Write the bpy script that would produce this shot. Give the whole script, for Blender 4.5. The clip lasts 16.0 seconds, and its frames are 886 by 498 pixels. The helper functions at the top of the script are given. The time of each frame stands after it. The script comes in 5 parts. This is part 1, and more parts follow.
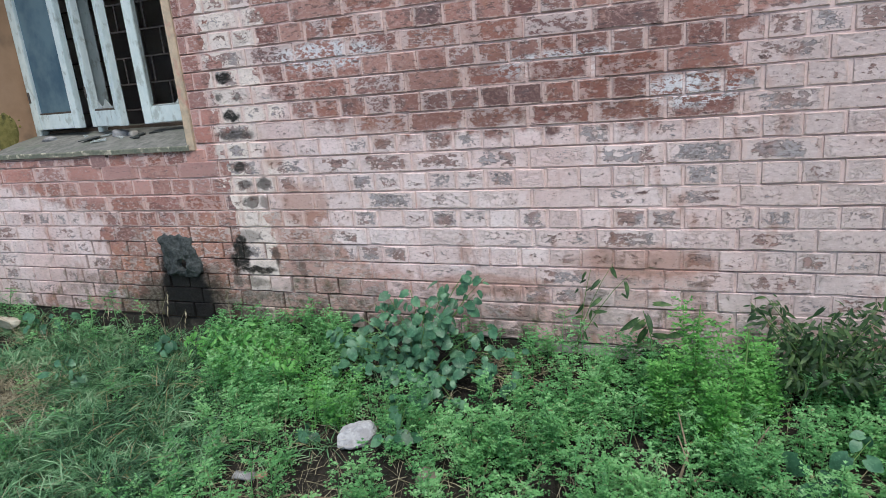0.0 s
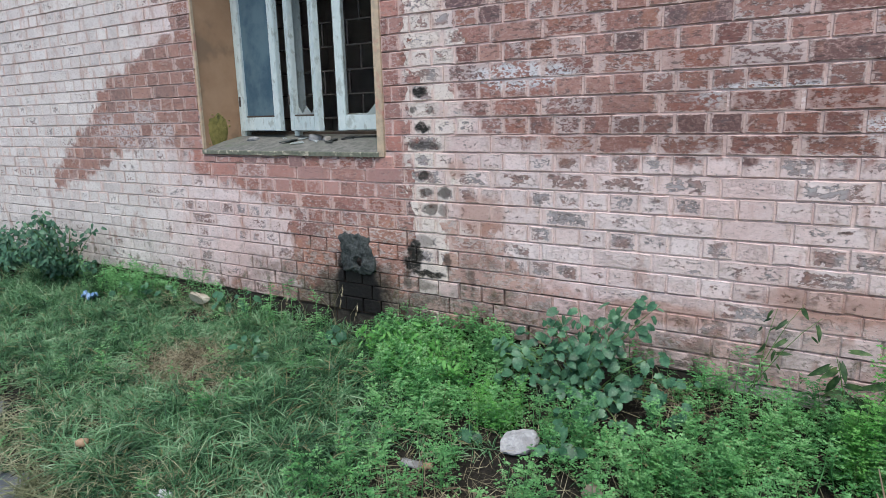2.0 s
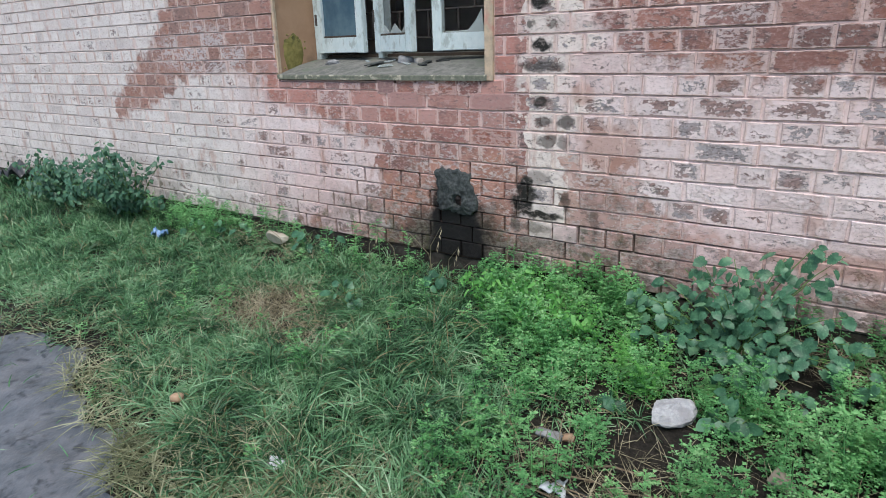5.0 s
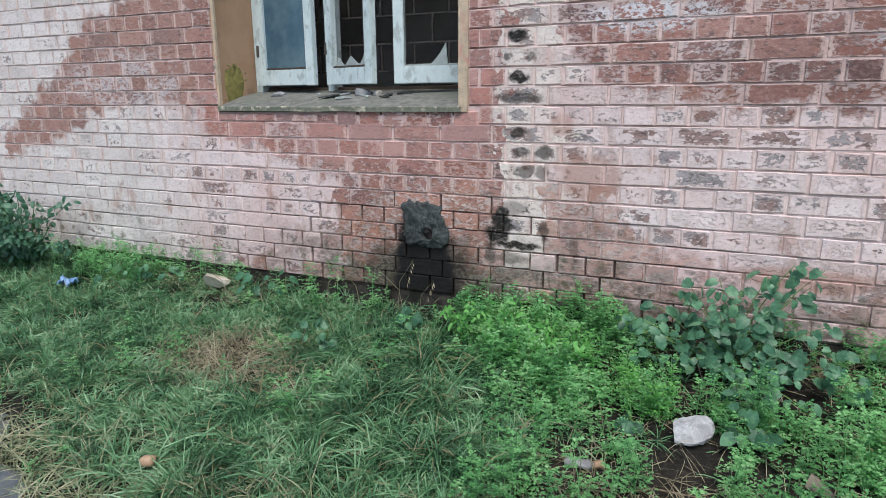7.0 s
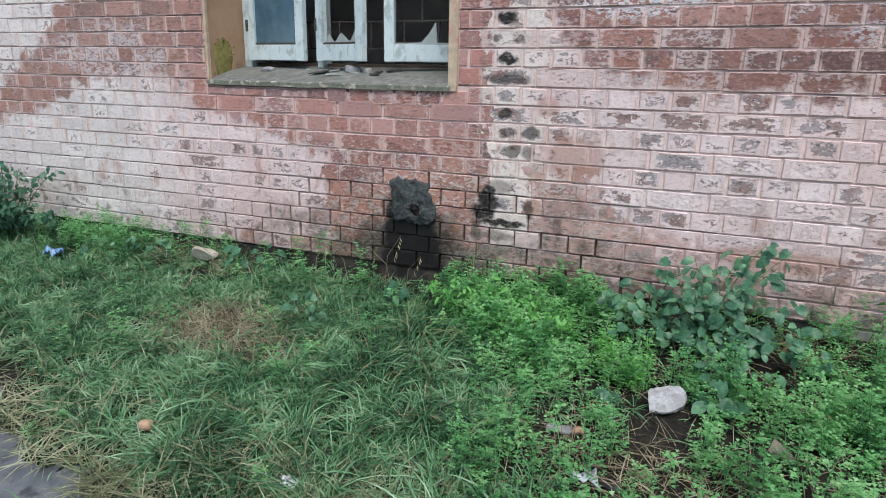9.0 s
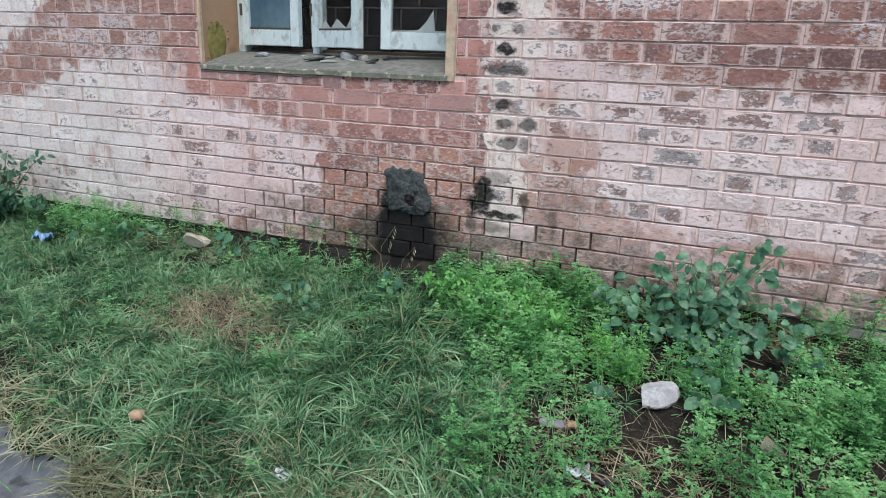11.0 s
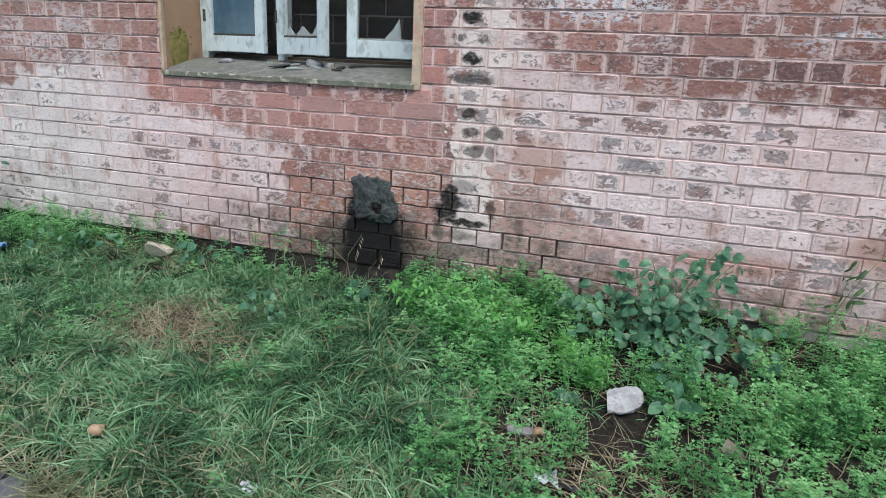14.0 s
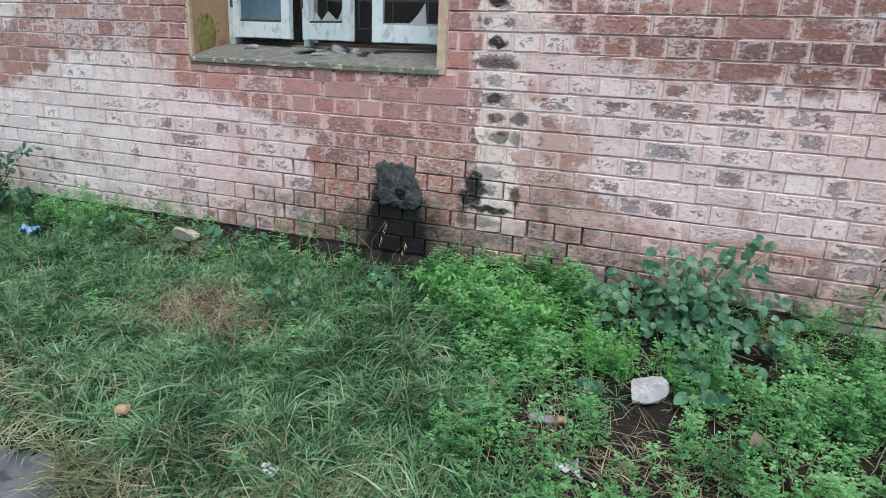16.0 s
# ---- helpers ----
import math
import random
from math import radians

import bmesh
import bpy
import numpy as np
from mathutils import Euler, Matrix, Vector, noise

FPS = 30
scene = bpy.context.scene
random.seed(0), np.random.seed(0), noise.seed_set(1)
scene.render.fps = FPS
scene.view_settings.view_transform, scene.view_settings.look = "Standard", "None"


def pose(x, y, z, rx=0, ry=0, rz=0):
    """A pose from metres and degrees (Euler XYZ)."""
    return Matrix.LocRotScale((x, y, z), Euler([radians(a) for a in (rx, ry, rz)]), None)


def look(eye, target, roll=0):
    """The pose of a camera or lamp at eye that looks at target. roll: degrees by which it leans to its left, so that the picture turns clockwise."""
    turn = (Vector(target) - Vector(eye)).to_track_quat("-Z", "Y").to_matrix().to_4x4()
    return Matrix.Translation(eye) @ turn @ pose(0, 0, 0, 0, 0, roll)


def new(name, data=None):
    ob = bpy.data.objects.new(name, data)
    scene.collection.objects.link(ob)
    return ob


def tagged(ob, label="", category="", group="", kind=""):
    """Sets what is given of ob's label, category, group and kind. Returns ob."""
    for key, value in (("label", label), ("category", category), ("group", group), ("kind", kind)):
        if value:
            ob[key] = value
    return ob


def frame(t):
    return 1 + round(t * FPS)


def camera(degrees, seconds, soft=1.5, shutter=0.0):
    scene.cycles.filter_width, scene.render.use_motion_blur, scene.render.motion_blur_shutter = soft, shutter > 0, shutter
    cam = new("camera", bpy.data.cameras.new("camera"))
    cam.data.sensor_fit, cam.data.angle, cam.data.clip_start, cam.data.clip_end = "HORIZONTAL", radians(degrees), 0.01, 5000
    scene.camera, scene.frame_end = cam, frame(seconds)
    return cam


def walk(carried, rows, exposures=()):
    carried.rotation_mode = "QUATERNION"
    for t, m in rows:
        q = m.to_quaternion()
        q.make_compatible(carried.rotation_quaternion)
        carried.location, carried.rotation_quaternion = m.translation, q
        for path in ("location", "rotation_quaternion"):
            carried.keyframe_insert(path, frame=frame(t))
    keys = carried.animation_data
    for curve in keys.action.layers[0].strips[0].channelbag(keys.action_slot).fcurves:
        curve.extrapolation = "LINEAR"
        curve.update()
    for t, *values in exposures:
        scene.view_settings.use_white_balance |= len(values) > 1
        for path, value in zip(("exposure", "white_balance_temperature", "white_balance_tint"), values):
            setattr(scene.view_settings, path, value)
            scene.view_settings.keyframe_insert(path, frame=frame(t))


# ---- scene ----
cam = camera(69.3, 16.0, soft=0.5)
PATH = [
    (0, (2.001, -2.361, 1.169), (1.286, -0.568, 0.645), -5.0),
    (0.5, (1.951, -2.416, 1.155), (1.065, -0.702, 0.628), -3.6),
    (1, (1.908, -2.445, 1.131), (0.919, -0.771, 0.663), -2.0),
    (1.5, (1.864, -2.497, 1.139), (0.826, -0.844, 0.703), -1.6),
    (2, (1.838, -2.537, 1.139), (0.784, -0.89, 0.722), -1.5),
    (2.5, (1.84, -2.533, 1.142), (0.84, -0.852, 0.728), -0.7),
    (3, (1.812, -2.549, 1.13), (0.809, -0.885, 0.657), -1.0),
    (3.5, (1.764, -2.555, 1.127), (0.71, -0.943, 0.585), -2.2),
    (4, (1.627, -2.465, 1.08), (0.549, -0.873, 0.527), -2.1),
    (4.5, (1.484, -2.404, 1.076), (0.362, -0.854, 0.492), -1.0),
    (4.7, (1.439, -2.416, 1.096), (0.311, -0.886, 0.476), -1.8),
    (6.8, (0.968, -2.584, 0.995), (0.122, -0.832, 0.533), -0.5),
    (7, (0.944, -2.608, 1.0), (0.145, -0.835, 0.534), -0.4),
    (7.5, (0.914, -2.655, 1.02), (0.133, -0.886, 0.508), -2.0),
    (8, (0.932, -2.678, 1.01), (0.097, -0.93, 0.513), -0.4),
    (8.2, (0.937, -2.686, 0.998), (0.188, -0.904, 0.482), 0.5),
    (10.5, (0.92, -2.705, 1.038), (0.212, -0.919, 0.482), 1.5),
    (11, (0.913, -2.689, 1.027), (0.218, -0.903, 0.456), 2.1),
    (11.5, (0.908, -2.682, 1.019), (0.192, -0.901, 0.46), 2.4),
    (12, (0.894, -2.68, 1.017), (0.199, -0.898, 0.433), 2.8),
    (12.5, (0.893, -2.675, 1.018), (0.244, -0.874, 0.437), 3.0),
    (13, (0.899, -2.689, 1.029), (0.254, -0.876, 0.484), 2.5),
    (13.5, (0.914, -2.696, 1.01), (0.291, -0.871, 0.481), 2.7),
    (14, (0.912, -2.691, 1.035), (0.311, -0.864, 0.487), 2.7),
    (14.5, (0.909, -2.693, 1.034), (0.277, -0.88, 0.477), 3.1),
    (15, (0.919, -2.683, 1.037), (0.248, -0.887, 0.466), 2.3),
    (15.5, (0.926, -2.681, 1.018), (0.227, -0.895, 0.45), 2.5),
    (16, (0.921, -2.673, 1.016), (0.246, -0.883, 0.435), 2.5),
]
walk(cam, [(t, look(eye, target, roll)) for t, eye, target, roll in PATH],
     exposures=[(0, 0.51), (3, 0.50), (4.7, 0.54), (7, 0.61), (16, 0.61)])

# ---- world and sun ----
world = bpy.data.worlds.new("sky")
scene.world = world
world.use_nodes = True
wn = world.node_tree
sky = wn.nodes.new("ShaderNodeTexSky")
sky.sky_type = "NISHITA"
sky.sun_disc = False
sky.sun_elevation, sky.sun_rotation = radians(61), radians(155)
sky.air_density, sky.dust_density, sky.ozone_density = 1.0, 1.6, 1.6
bg = wn.nodes["Background"]
bg.inputs["Strength"].default_value = 0.12
wn.links.new(sky.outputs["Color"], bg.inputs["Color"])
sun_data = bpy.data.lights.new("sun", "SUN")
sun_data.energy, sun_data.angle, sun_data.color = 2.1, radians(35), (1.0, 0.96, 0.90)
sun = new("sun", sun_data)
sun.matrix_world = look((2.5, -5.5, 11), (0, 0, 0))


# ---- materials ----
class Nodes:
    """Short-hand for wiring one material."""

    def __init__(self, name):
        self.mat = bpy.data.materials.new(name)
        self.mat.use_nodes = True
        self.tree = self.mat.node_tree
        self.bsdf = self.tree.nodes["Principled BSDF"]
        self.out = self.tree.nodes["Material Output"]

    def add(self, kind, **sets):
        n = self.tree.nodes.new(kind)
        for k, v in sets.items():
            setattr(n, k, v)
        return n

    def link(self, a, b):
        self.tree.links.new(a, b)

    def put(self, socket, v):
        if isinstance(v, bpy.types.NodeSocket):
            self.link(v, socket)
        elif isinstance(v, (tuple, list)) and len(v) == 3 and socket.type == "RGBA":
            socket.default_value = (*v, 1)
        else:
            socket.default_value = v

    def math(self, op, a, b=0.0, c=0.0, clamp=False):
        n = self.add("ShaderNodeMath", operation=op, use_clamp=clamp)
        for i, v in enumerate((a, b, c)):
            self.put(n.inputs[i], v)
        return n.outputs[0]

    def vec(self, op, a, b=(0, 0, 0)):
        n = self.add("ShaderNodeVectorMath", operation=op)
        self.put(n.inputs[0], a)
        self.put(n.inputs[1], b)
        return n.outputs["Value"] if op in ("LENGTH", "DOT_PRODUCT", "DISTANCE") else n.outputs[0]

    def noise(self, co, scale, detail=4.0, rough=0.6):
        n = self.add("ShaderNodeTexNoise")
        self.put(n.inputs["Vector"], co)
        n.inputs["Scale"].default_value, n.inputs["Detail"].default_value, n.inputs["Roughness"].default_value = scale, detail, rough
        return n.outputs["Fac"]

    def step(self, v, lo, hi):
        n = self.add("ShaderNodeMapRange", interpolation_type="SMOOTHSTEP")
        self.put(n.inputs["Value"], v)
        self.put(n.inputs["From Min"], lo)
        self.put(n.inputs["From Max"], hi)
        return n.outputs[0]

    def mix(self, f, a, b):
        n = self.add("ShaderNodeMix", data_type="RGBA")
        self.put(n.inputs["Factor"], f)
        self.put(n.inputs[6], a)
        self.put(n.inputs[7], b)
        return n.outputs[2]

    def ramp(self, f, stops):
        n = self.add("ShaderNodeValToRGB")
        self.put(n.inputs[0], f)
        e = n.color_ramp.elements
        while len(e) < len(stops):
            e.new(0.5)
        for el, (p, c) in zip(e, stops):
            el.position, el.color = p, (*c, 1)
        return n.outputs[0]

    def curve(self, v, lo, hi, pts, zlo, zhi):
        """A height over v, by the points (v, height)."""
        m = self.add("ShaderNodeMapRange")
        self.put(m.inputs["Value"], v)
        m.inputs["From Min"].default_value, m.inputs["From Max"].default_value = lo, hi
        n = self.add("ShaderNodeFloatCurve")
        self.link(m.outputs[0], n.inputs["Value"])
        c = n.mapping.curves[0]
        pts = [((p - lo) / (hi - lo), (z - zlo) / (zhi - zlo)) for p, z in pts]
        c.points[0].location, c.points[1].location = pts[0], pts[-1]
        for p in pts[1:-1]:
            c.points.new(*p)
        for p in c.points:
            p.handle_type = "VECTOR"
        n.mapping.update()
        return self.math("MULTIPLY_ADD", n.outputs[0], zhi - zlo, zlo)

    def bump(self, h, strength, distance):
        n = self.add("ShaderNodeBump")
        n.inputs["Strength"].default_value, n.inputs["Distance"].default_value = strength, distance
        self.link(h, n.inputs["Height"])
        self.link(n.outputs[0], self.bsdf.inputs["Normal"])

    def done(self, color, rough=0.9, spec=0.3):
        self.put(self.bsdf.inputs["Base Color"], color)
        self.put(self.bsdf.inputs["Roughness"], rough)
        self.bsdf.inputs["Specular IOR Level"].default_value = spec
        return self.mat


PAINT_PALE, PAINT_PINK = (0.82, 0.705, 0.70), (0.75, 0.57, 0.555)

# soot spots and smears on the pale stripe: x, z, half width, half height, strength
SOOT = [(0.103, 1.232, 0.045, 0.024, 1.0), (0.112, 1.072, 0.045, 0.026, 1.0), (0.06, 1.155, 0.02, 0.016, 0.8),
        (0.165, 1.155, 0.02, 0.014, 0.6), (0.12, 0.985, 0.10, 0.026, 0.75), (0.12, 0.845, 0.035, 0.018, 0.9),
        (0.13, 0.765, 0.038, 0.024, 0.7), (0.23, 0.77, 0.04, 0.026, 0.8), (0.15, 0.685, 0.045, 0.024, 0.7),
        (0.225, 0.685, 0.03, 0.03, 0.6), (0.045, 0.475, 0.045, 0.06, 1.0), (0.03, 0.41, 0.055, 0.045, 1.0), (0.07, 0.445, 0.05, 0.02, 0.95),
        (0.11, 0.362, 0.12, 0.017, 1.0), (0.0, 0.33, 0.03, 0.06, 0.7), (0.24, 0.43, 0.02, 0.05, 0.7), (0.11, 0.525, 0.07, 0.03, 0.5),
        (0.37, 0.36, 0.02, 0.05, 0.5), (0.09, 0.30, 0.09, 0.02, 0.5)]


def wall_layers(n, pos, co, rnd, edge):
    """Colour and relief of the weathered wall: bare red brick, limewash left on it, soot and damp."""
    sep = n.add("ShaderNodeSeparateXYZ")
    n.link(pos, sep.inputs[0])
    x, z = sep.outputs["X"], sep.outputs["Z"]
    wob = n.math("MULTIPLY_ADD", n.noise(pos, 9.0, 5), 0.16, -0.08)
    wob2 = n.math("MULTIPLY_ADD", n.noise(co, 9.0, 5), 0.34, -0.17)
    xw = n.math("ADD", x, n.math("ADD", wob, wob2))
    wob3 = n.math("MULTIPLY_ADD", n.noise(n.vec("ADD", pos, (5.3, 1.7, 8.1)), 13.0, 5), 0.14, -0.07)
    wob4 = n.math("MULTIPLY_ADD", n.noise(n.vec("ADD", co, (2.3, 7.7, 3.1)), 10.0, 5), 0.24, -0.12)
    zw = n.math("ADD", z, n.math("ADD", wob3, wob4))
    # bare brick above this height ...
    low = n.curve(xw, -4.0, 4.0, [(-4.0, 3.4), (-3.32, 3.2), (-3.3, 0.62), (-2.72, 0.77), (-2.42, 0.92), (-1.66, 0.98), (-1.58, 0.84),
                                  (-1.4, 0.78), (-1.06, 0.70), (-0.80, 0.60), (-0.74, 0.0), (-0.02, 0.0), (0.04, 0.72), (0.06, 3.2), (0.22, 3.2), (0.30, 1.22),
                                  (0.50, 1.02), (0.94, 0.955), (2.02, 0.925), (2.12, 0.95), (2.2, 1.25), (2.5, 1.42), (4.0, 1.6)], 0.0, 3.5)
    # ... and below this one
    high = n.curve(xw, -4.0, 4.0, [(-4.0, 0.55), (-3.32, 0.6), (-3.22, 0.80), (-2.95, 0.98), (-2.64, 1.16), (-2.40, 1.41), (-2.0, 1.54),
                                   (-1.66, 1.64), (-1.45, 3.4), (4.0, 3.4)], 0.0, 3.5)
    foot = n.curve(xw, -4.0, 4.0, [(-4.0, 0.0), (-1.7, 0.0), (-1.3, 0.18), (-0.9, 0.34), (-0.62, 0.52), (0.0, 0.66), (0.05, 0.30), (0.20, 0.30), (0.26, 0.70),
                                   (0.44, 0.73), (0.5, 0.56), (0.66, 0.44), (0.85, 0.37), (1.4, 0.27), (1.58, 0.28), (1.64, 0.47), (2.04, 0.47), (2.1, 0.22), (4.0, 0.2)], 0.0, 3.5)
    upper = n.math("MULTIPLY", n.step(n.math("SUBTRACT", zw, low), -0.03, 0.03), n.step(n.math("SUBTRACT", high, zw), -0.035, 0.035))
    lower = n.step(n.math("SUBTRACT", foot, zw), -0.03, 0.03)
    some = n.step(n.math("FRACT", n.math("MULTIPLY", rnd, 5.3)), 0.18, 0.42)
    bare = n.math("MAXIMUM", upper, n.math("MULTIPLY", lower, n.math("MULTIPLY_ADD", some, n.math("MULTIPLY_ADD", n.step(x, 1.0, 0.6), 0.28, 0.40), 0.06)))
    # brick body
    streak = n.vec("MULTIPLY", co, (1.0, 1.0, 1.7))
    fine = n.noise(streak, 52.0, 6, 0.75)
    mid = n.noise(streak, 17.0, 5, 0.7)
    big = n.noise(pos, 2.2, 3)
    body = n.ramp(rnd, [(0.0, (0.30, 0.135, 0.105)), (0.2, (0.38, 0.20, 0.17)), (0.36, (0.21, 0.10, 0.09)), (0.5, (0.42, 0.24, 0.205)), (0.62, (0.28, 0.13, 0.10)),
                        (0.76, (0.15, 0.10, 0.105)), (0.86, (0.35, 0.19, 0.165)), (1.0, (0.31, 0.155, 0.13))])
    body = n.mix(n.math("MULTIPLY", n.step(fine, 0.46, 0.62), 0.7), body, (0.50, 0.33, 0.30))
    body = n.mix(n.math("MULTIPLY", n.step(mid, 0.53, 0.60), 0.6), body, (0.13, 0.10, 0.10))
    # what shows where limewash has flaked: greyed brick
    grey = n.mix(n.step(n.noise(co, 7.0, 2), 0.44, 0.56), (0.33, 0.205, 0.185), (0.37, 0.345, 0.36))
    grey = n.mix(n.step(fine, 0.40, 0.60), n.mix(0.6, grey, (0.11, 0.08, 0.075)), grey)
    # limewash
    wash = n.mix(n.step(big, 0.40, 0.62), PAINT_PALE, PAINT_PINK)
    wash = n.mix(n.math("MULTIPLY", rnd, 0.5), wash, (0.64, 0.495, 0.475))
    stripe = n.step(n.math("ABSOLUTE", n.math("SUBTRACT", n.math("ADD", xw, n.math("MULTIPLY_ADD", rnd, 0.16, -0.08)), 0.13)), 0.22, 0.08)
    wash = n.mix(n.math("MULTIPLY", stripe, 0.9), wash, (0.80, 0.72, 0.66))
    wash = n.mix(n.step(x, -1.4, -2.3), wash, (0.74, 0.70, 0.675))
    wash = n.mix(n.math("MULTIPLY", n.step(x, 1.8, 2.4), 0.5), wash, (0.44, 0.345, 0.325))
    tone = n.math("FRACT", n.math("MULTIPLY", rnd, 13.7))
    smudge = n.math("MULTIPLY", n.step(n.noise(n.vec("MULTIPLY", pos, (1.0, 1.0, 0.6)), 3.4, 4, 0.65), 0.50, 0.64), n.math("MULTIPLY", n.step(x, -1.4, -1.8), n.math("MULTIPLY_ADD", tone, 0.3, 0.06)))
    wash = n.mix(smudge, wash, (0.36, 0.345, 0.34))
    wash = n.mix(n.math("MULTIPLY", tone, 0.24), wash, (0.42, 0.33, 0.32))
    wash = n.mix(n.math("MULTIPLY", n.step(fine, 0.48, 0.62), 0.40), wash, (0.40, 0.31, 0.30))
    wash = n.mix(n.math("MULTIPLY", n.step(fine, 0.46, 0.36), 0.35), wash, (0.80, 0.72, 0.70))
    # flakes: more on some bricks, fewer near the edges of each
    flake_at = n.math("MULTIPLY_ADD", n.math("FRACT", n.math("MULTIPLY", rnd, 7.31)), -0.17, 0.645)
    flake_at = n.math("ADD", flake_at, n.math("MULTIPLY_ADD", n.step(edge, 0.45, 0.95), 0.13, -0.035))
    flake_at = n.math("ADD", flake_at, n.math("MULTIPLY", n.step(x, -1.3, -2.2), 0.075))
    flaked = n.step(n.math("MULTIPLY_ADD", mid, 0.42, n.math("MULTIPLY", fine, 0.58)), n.math("SUBTRACT", flake_at, 0.006), n.math("ADD", flake_at, 0.014))
    painted = n.mix(n.math("MULTIPLY", flaked, 0.85), wash, grey)
    # flecks of limewash kept on the bare bricks
    keep_at = n.math("MULTIPLY_ADD", n.math("FRACT", n.math("MULTIPLY", rnd, 3.77)), 0.15, 0.483)
    keep_at = n.math("ADD", keep_at, n.math("MULTIPLY", n.step(edge, 0.72, 0.98), -0.10))
    kept = n.step(n.math("MULTIPLY_ADD", fine, 0.55, n.math("MULTIPLY", mid, 0.45)), n.math("SUBTRACT", keep_at, 0.008), n.math("ADD", keep_at, 0.016))
    redpart = n.mix(n.math("MULTIPLY", kept, 0.8), body, n.mix(rnd, (0.52, 0.36, 0.33), (0.60, 0.50, 0.49)))
    # a band of darker, dirt-soaked bricks where no limewash is left
    band = n.math("MULTIPLY", n.step(n.math("ABSOLUTE", n.math("SUBTRACT", zw, n.math("MULTIPLY_ADD", x, 0.05, 1.02))), 0.20, 0.08), n.math("MULTIPLY", n.step(xw, 0.75, 1.1), n.step(xw, 2.25, 2.05)))
    redpart = n.mix(n.math("MULTIPLY", band, n.math("MULTIPLY_ADD", n.step(mid, 0.60, 0.46), 0.42, 0.12)), redpart, n.mix(rnd, (0.20, 0.075, 0.055), (0.10, 0.06, 0.055)))
    # chalky salts blooming on some bare bricks
    for ex, ez, hw, hh in ((-2.15, 1.09, 0.48, 0.15), (1.58, 1.17, 0.28, 0.05), (0.62, 1.28, 0.25, 0.06), (2.0, 1.05, 0.16, 0.06)):
        d = n.vec("LENGTH", n.vec("MULTIPLY", n.vec("SUBTRACT", pos, (ex, 0, ez)), (1 / hw, 0, 1 / hh)))
        salt = n.math("MULTIPLY", n.step(n.math("ADD", d, n.math("MULTIPLY", wob, 4.0)), 1.2, 0.7), n.math("MULTIPLY", n.step(tone, 0.18, 0.32), n.step(n.math("MULTIPLY_ADD", fine, 0.6, n.math("MULTIPLY", mid, 0.4)), 0.475, 0.51)))
        redpart = n.mix(n.math("MULTIPLY", salt, 0.9), redpart, (0.70, 0.69, 0.72))
    # the lowest courses: clay scoured to orange-red, with pale crusts
    scoured = n.mix(n.step(n.math("MULTIPLY_ADD", fine, 0.5, n.math("MULTIPLY", mid, 0.5)), 0.505, 0.53), n.mix(rnd, (0.50, 0.26, 0.185), (0.40, 0.235, 0.20)), (0.66, 0.57, 0.54))
    redpart = n.mix(n.math("MULTIPLY", lower, 0.62), redpart, scoured)
    redpart = n.mix(n.math("MULTIPLY", n.step(x, -1.45, -1.7), 0.4), redpart, (0.36, 0.23, 0.185))
    color = n.mix(bare, painted, redpart)
    # rust-coloured runs
    rust = n.step(n.noise(n.vec("MULTIPLY", pos, (1.6, 1.0, 0.8)), 4.5, 4, 0.65), 0.56, 0.66)
    for rx, rz, hw, hh in ((1.84, 0.44, 0.26, 0.07), (0.42, 0.67, 0.13, 0.10), (0.30, 0.88, 0.05, 0.05), (1.25, 0.33, 0.25, 0.05)):
        d = n.vec("LENGTH", n.vec("MULTIPLY", n.vec("SUBTRACT", pos, (rx, 0, rz)), (1 / hw, 0, 1 / hh)))
        rust = n.math("MAXIMUM", rust, n.math("MULTIPLY", n.step(n.math("ADD", d, n.math("MULTIPLY", wob, 6.0)), 1.15, 0.7), 1.2))
    color = n.mix(n.math("MULTIPLY", rust, 0.45), color, (0.36, 0.175, 0.12))
    # pale paint clinging to the arrises, small dark chips
    rim = n.math("MULTIPLY", n.step(n.math("MULTIPLY_ADD", n.noise(pos, 40.0, 4), 0.5, edge), 1.06, 1.13), n.step(n.noise(pos, 21.0, 4), 0.36, 0.46))
    color = n.mix(n.math("MULTIPLY", rim, n.math("MULTIPLY", n.step(z, 0.45, 0.65), n.math("MULTIPLY_ADD", n.math("FRACT", n.math("MULTIPLY", rnd, 9.1)), 0.6, 0.15))), color, (0.66, 0.50, 0.46))
    # thin dark fissures along the bed of the bare clay
    fissure = n.step(n.noise(n.vec("MULTIPLY", co, (1.0, 1.0, 3.6)), 24.0, 5, 0.7), 0.575, 0.605)
    color = n.mix(n.math("MULTIPLY", fissure, n.math("MULTIPLY", n.math("MAXIMUM", bare, flaked), 0.65)), color, (0.085, 0.065, 0.065))
    chips = n.step(n.noise(streak, 85.0, 3, 0.6), 0.63, 0.69)
    color = n.mix(n.math("MULTIPLY", chips, 0.6), color, (0.14, 0.10, 0.095))
    # fresher red coat below and beside the window
    coat = n.math("MULTIPLY", n.step(n.math("ABSOLUTE", n.math("SUBTRACT", zw, n.math("MULTIPLY_ADD", x, -0.08, 0.79))), 0.20, 0.10),
                  n.math("MULTIPLY", n.step(xw, -1.68, -1.60), n.step(xw, 0.02, -0.06)))
    coat = n.math("MAXIMUM", coat, n.math("MULTIPLY", n.step(n.math("ABSOLUTE", n.math("SUBTRACT", x, -0.075)), 0.09, 0.06), n.step(z, 0.75, 0.85)))
    coat = n.math("MULTIPLY", coat, n.step(fine, 0.62, 0.50))
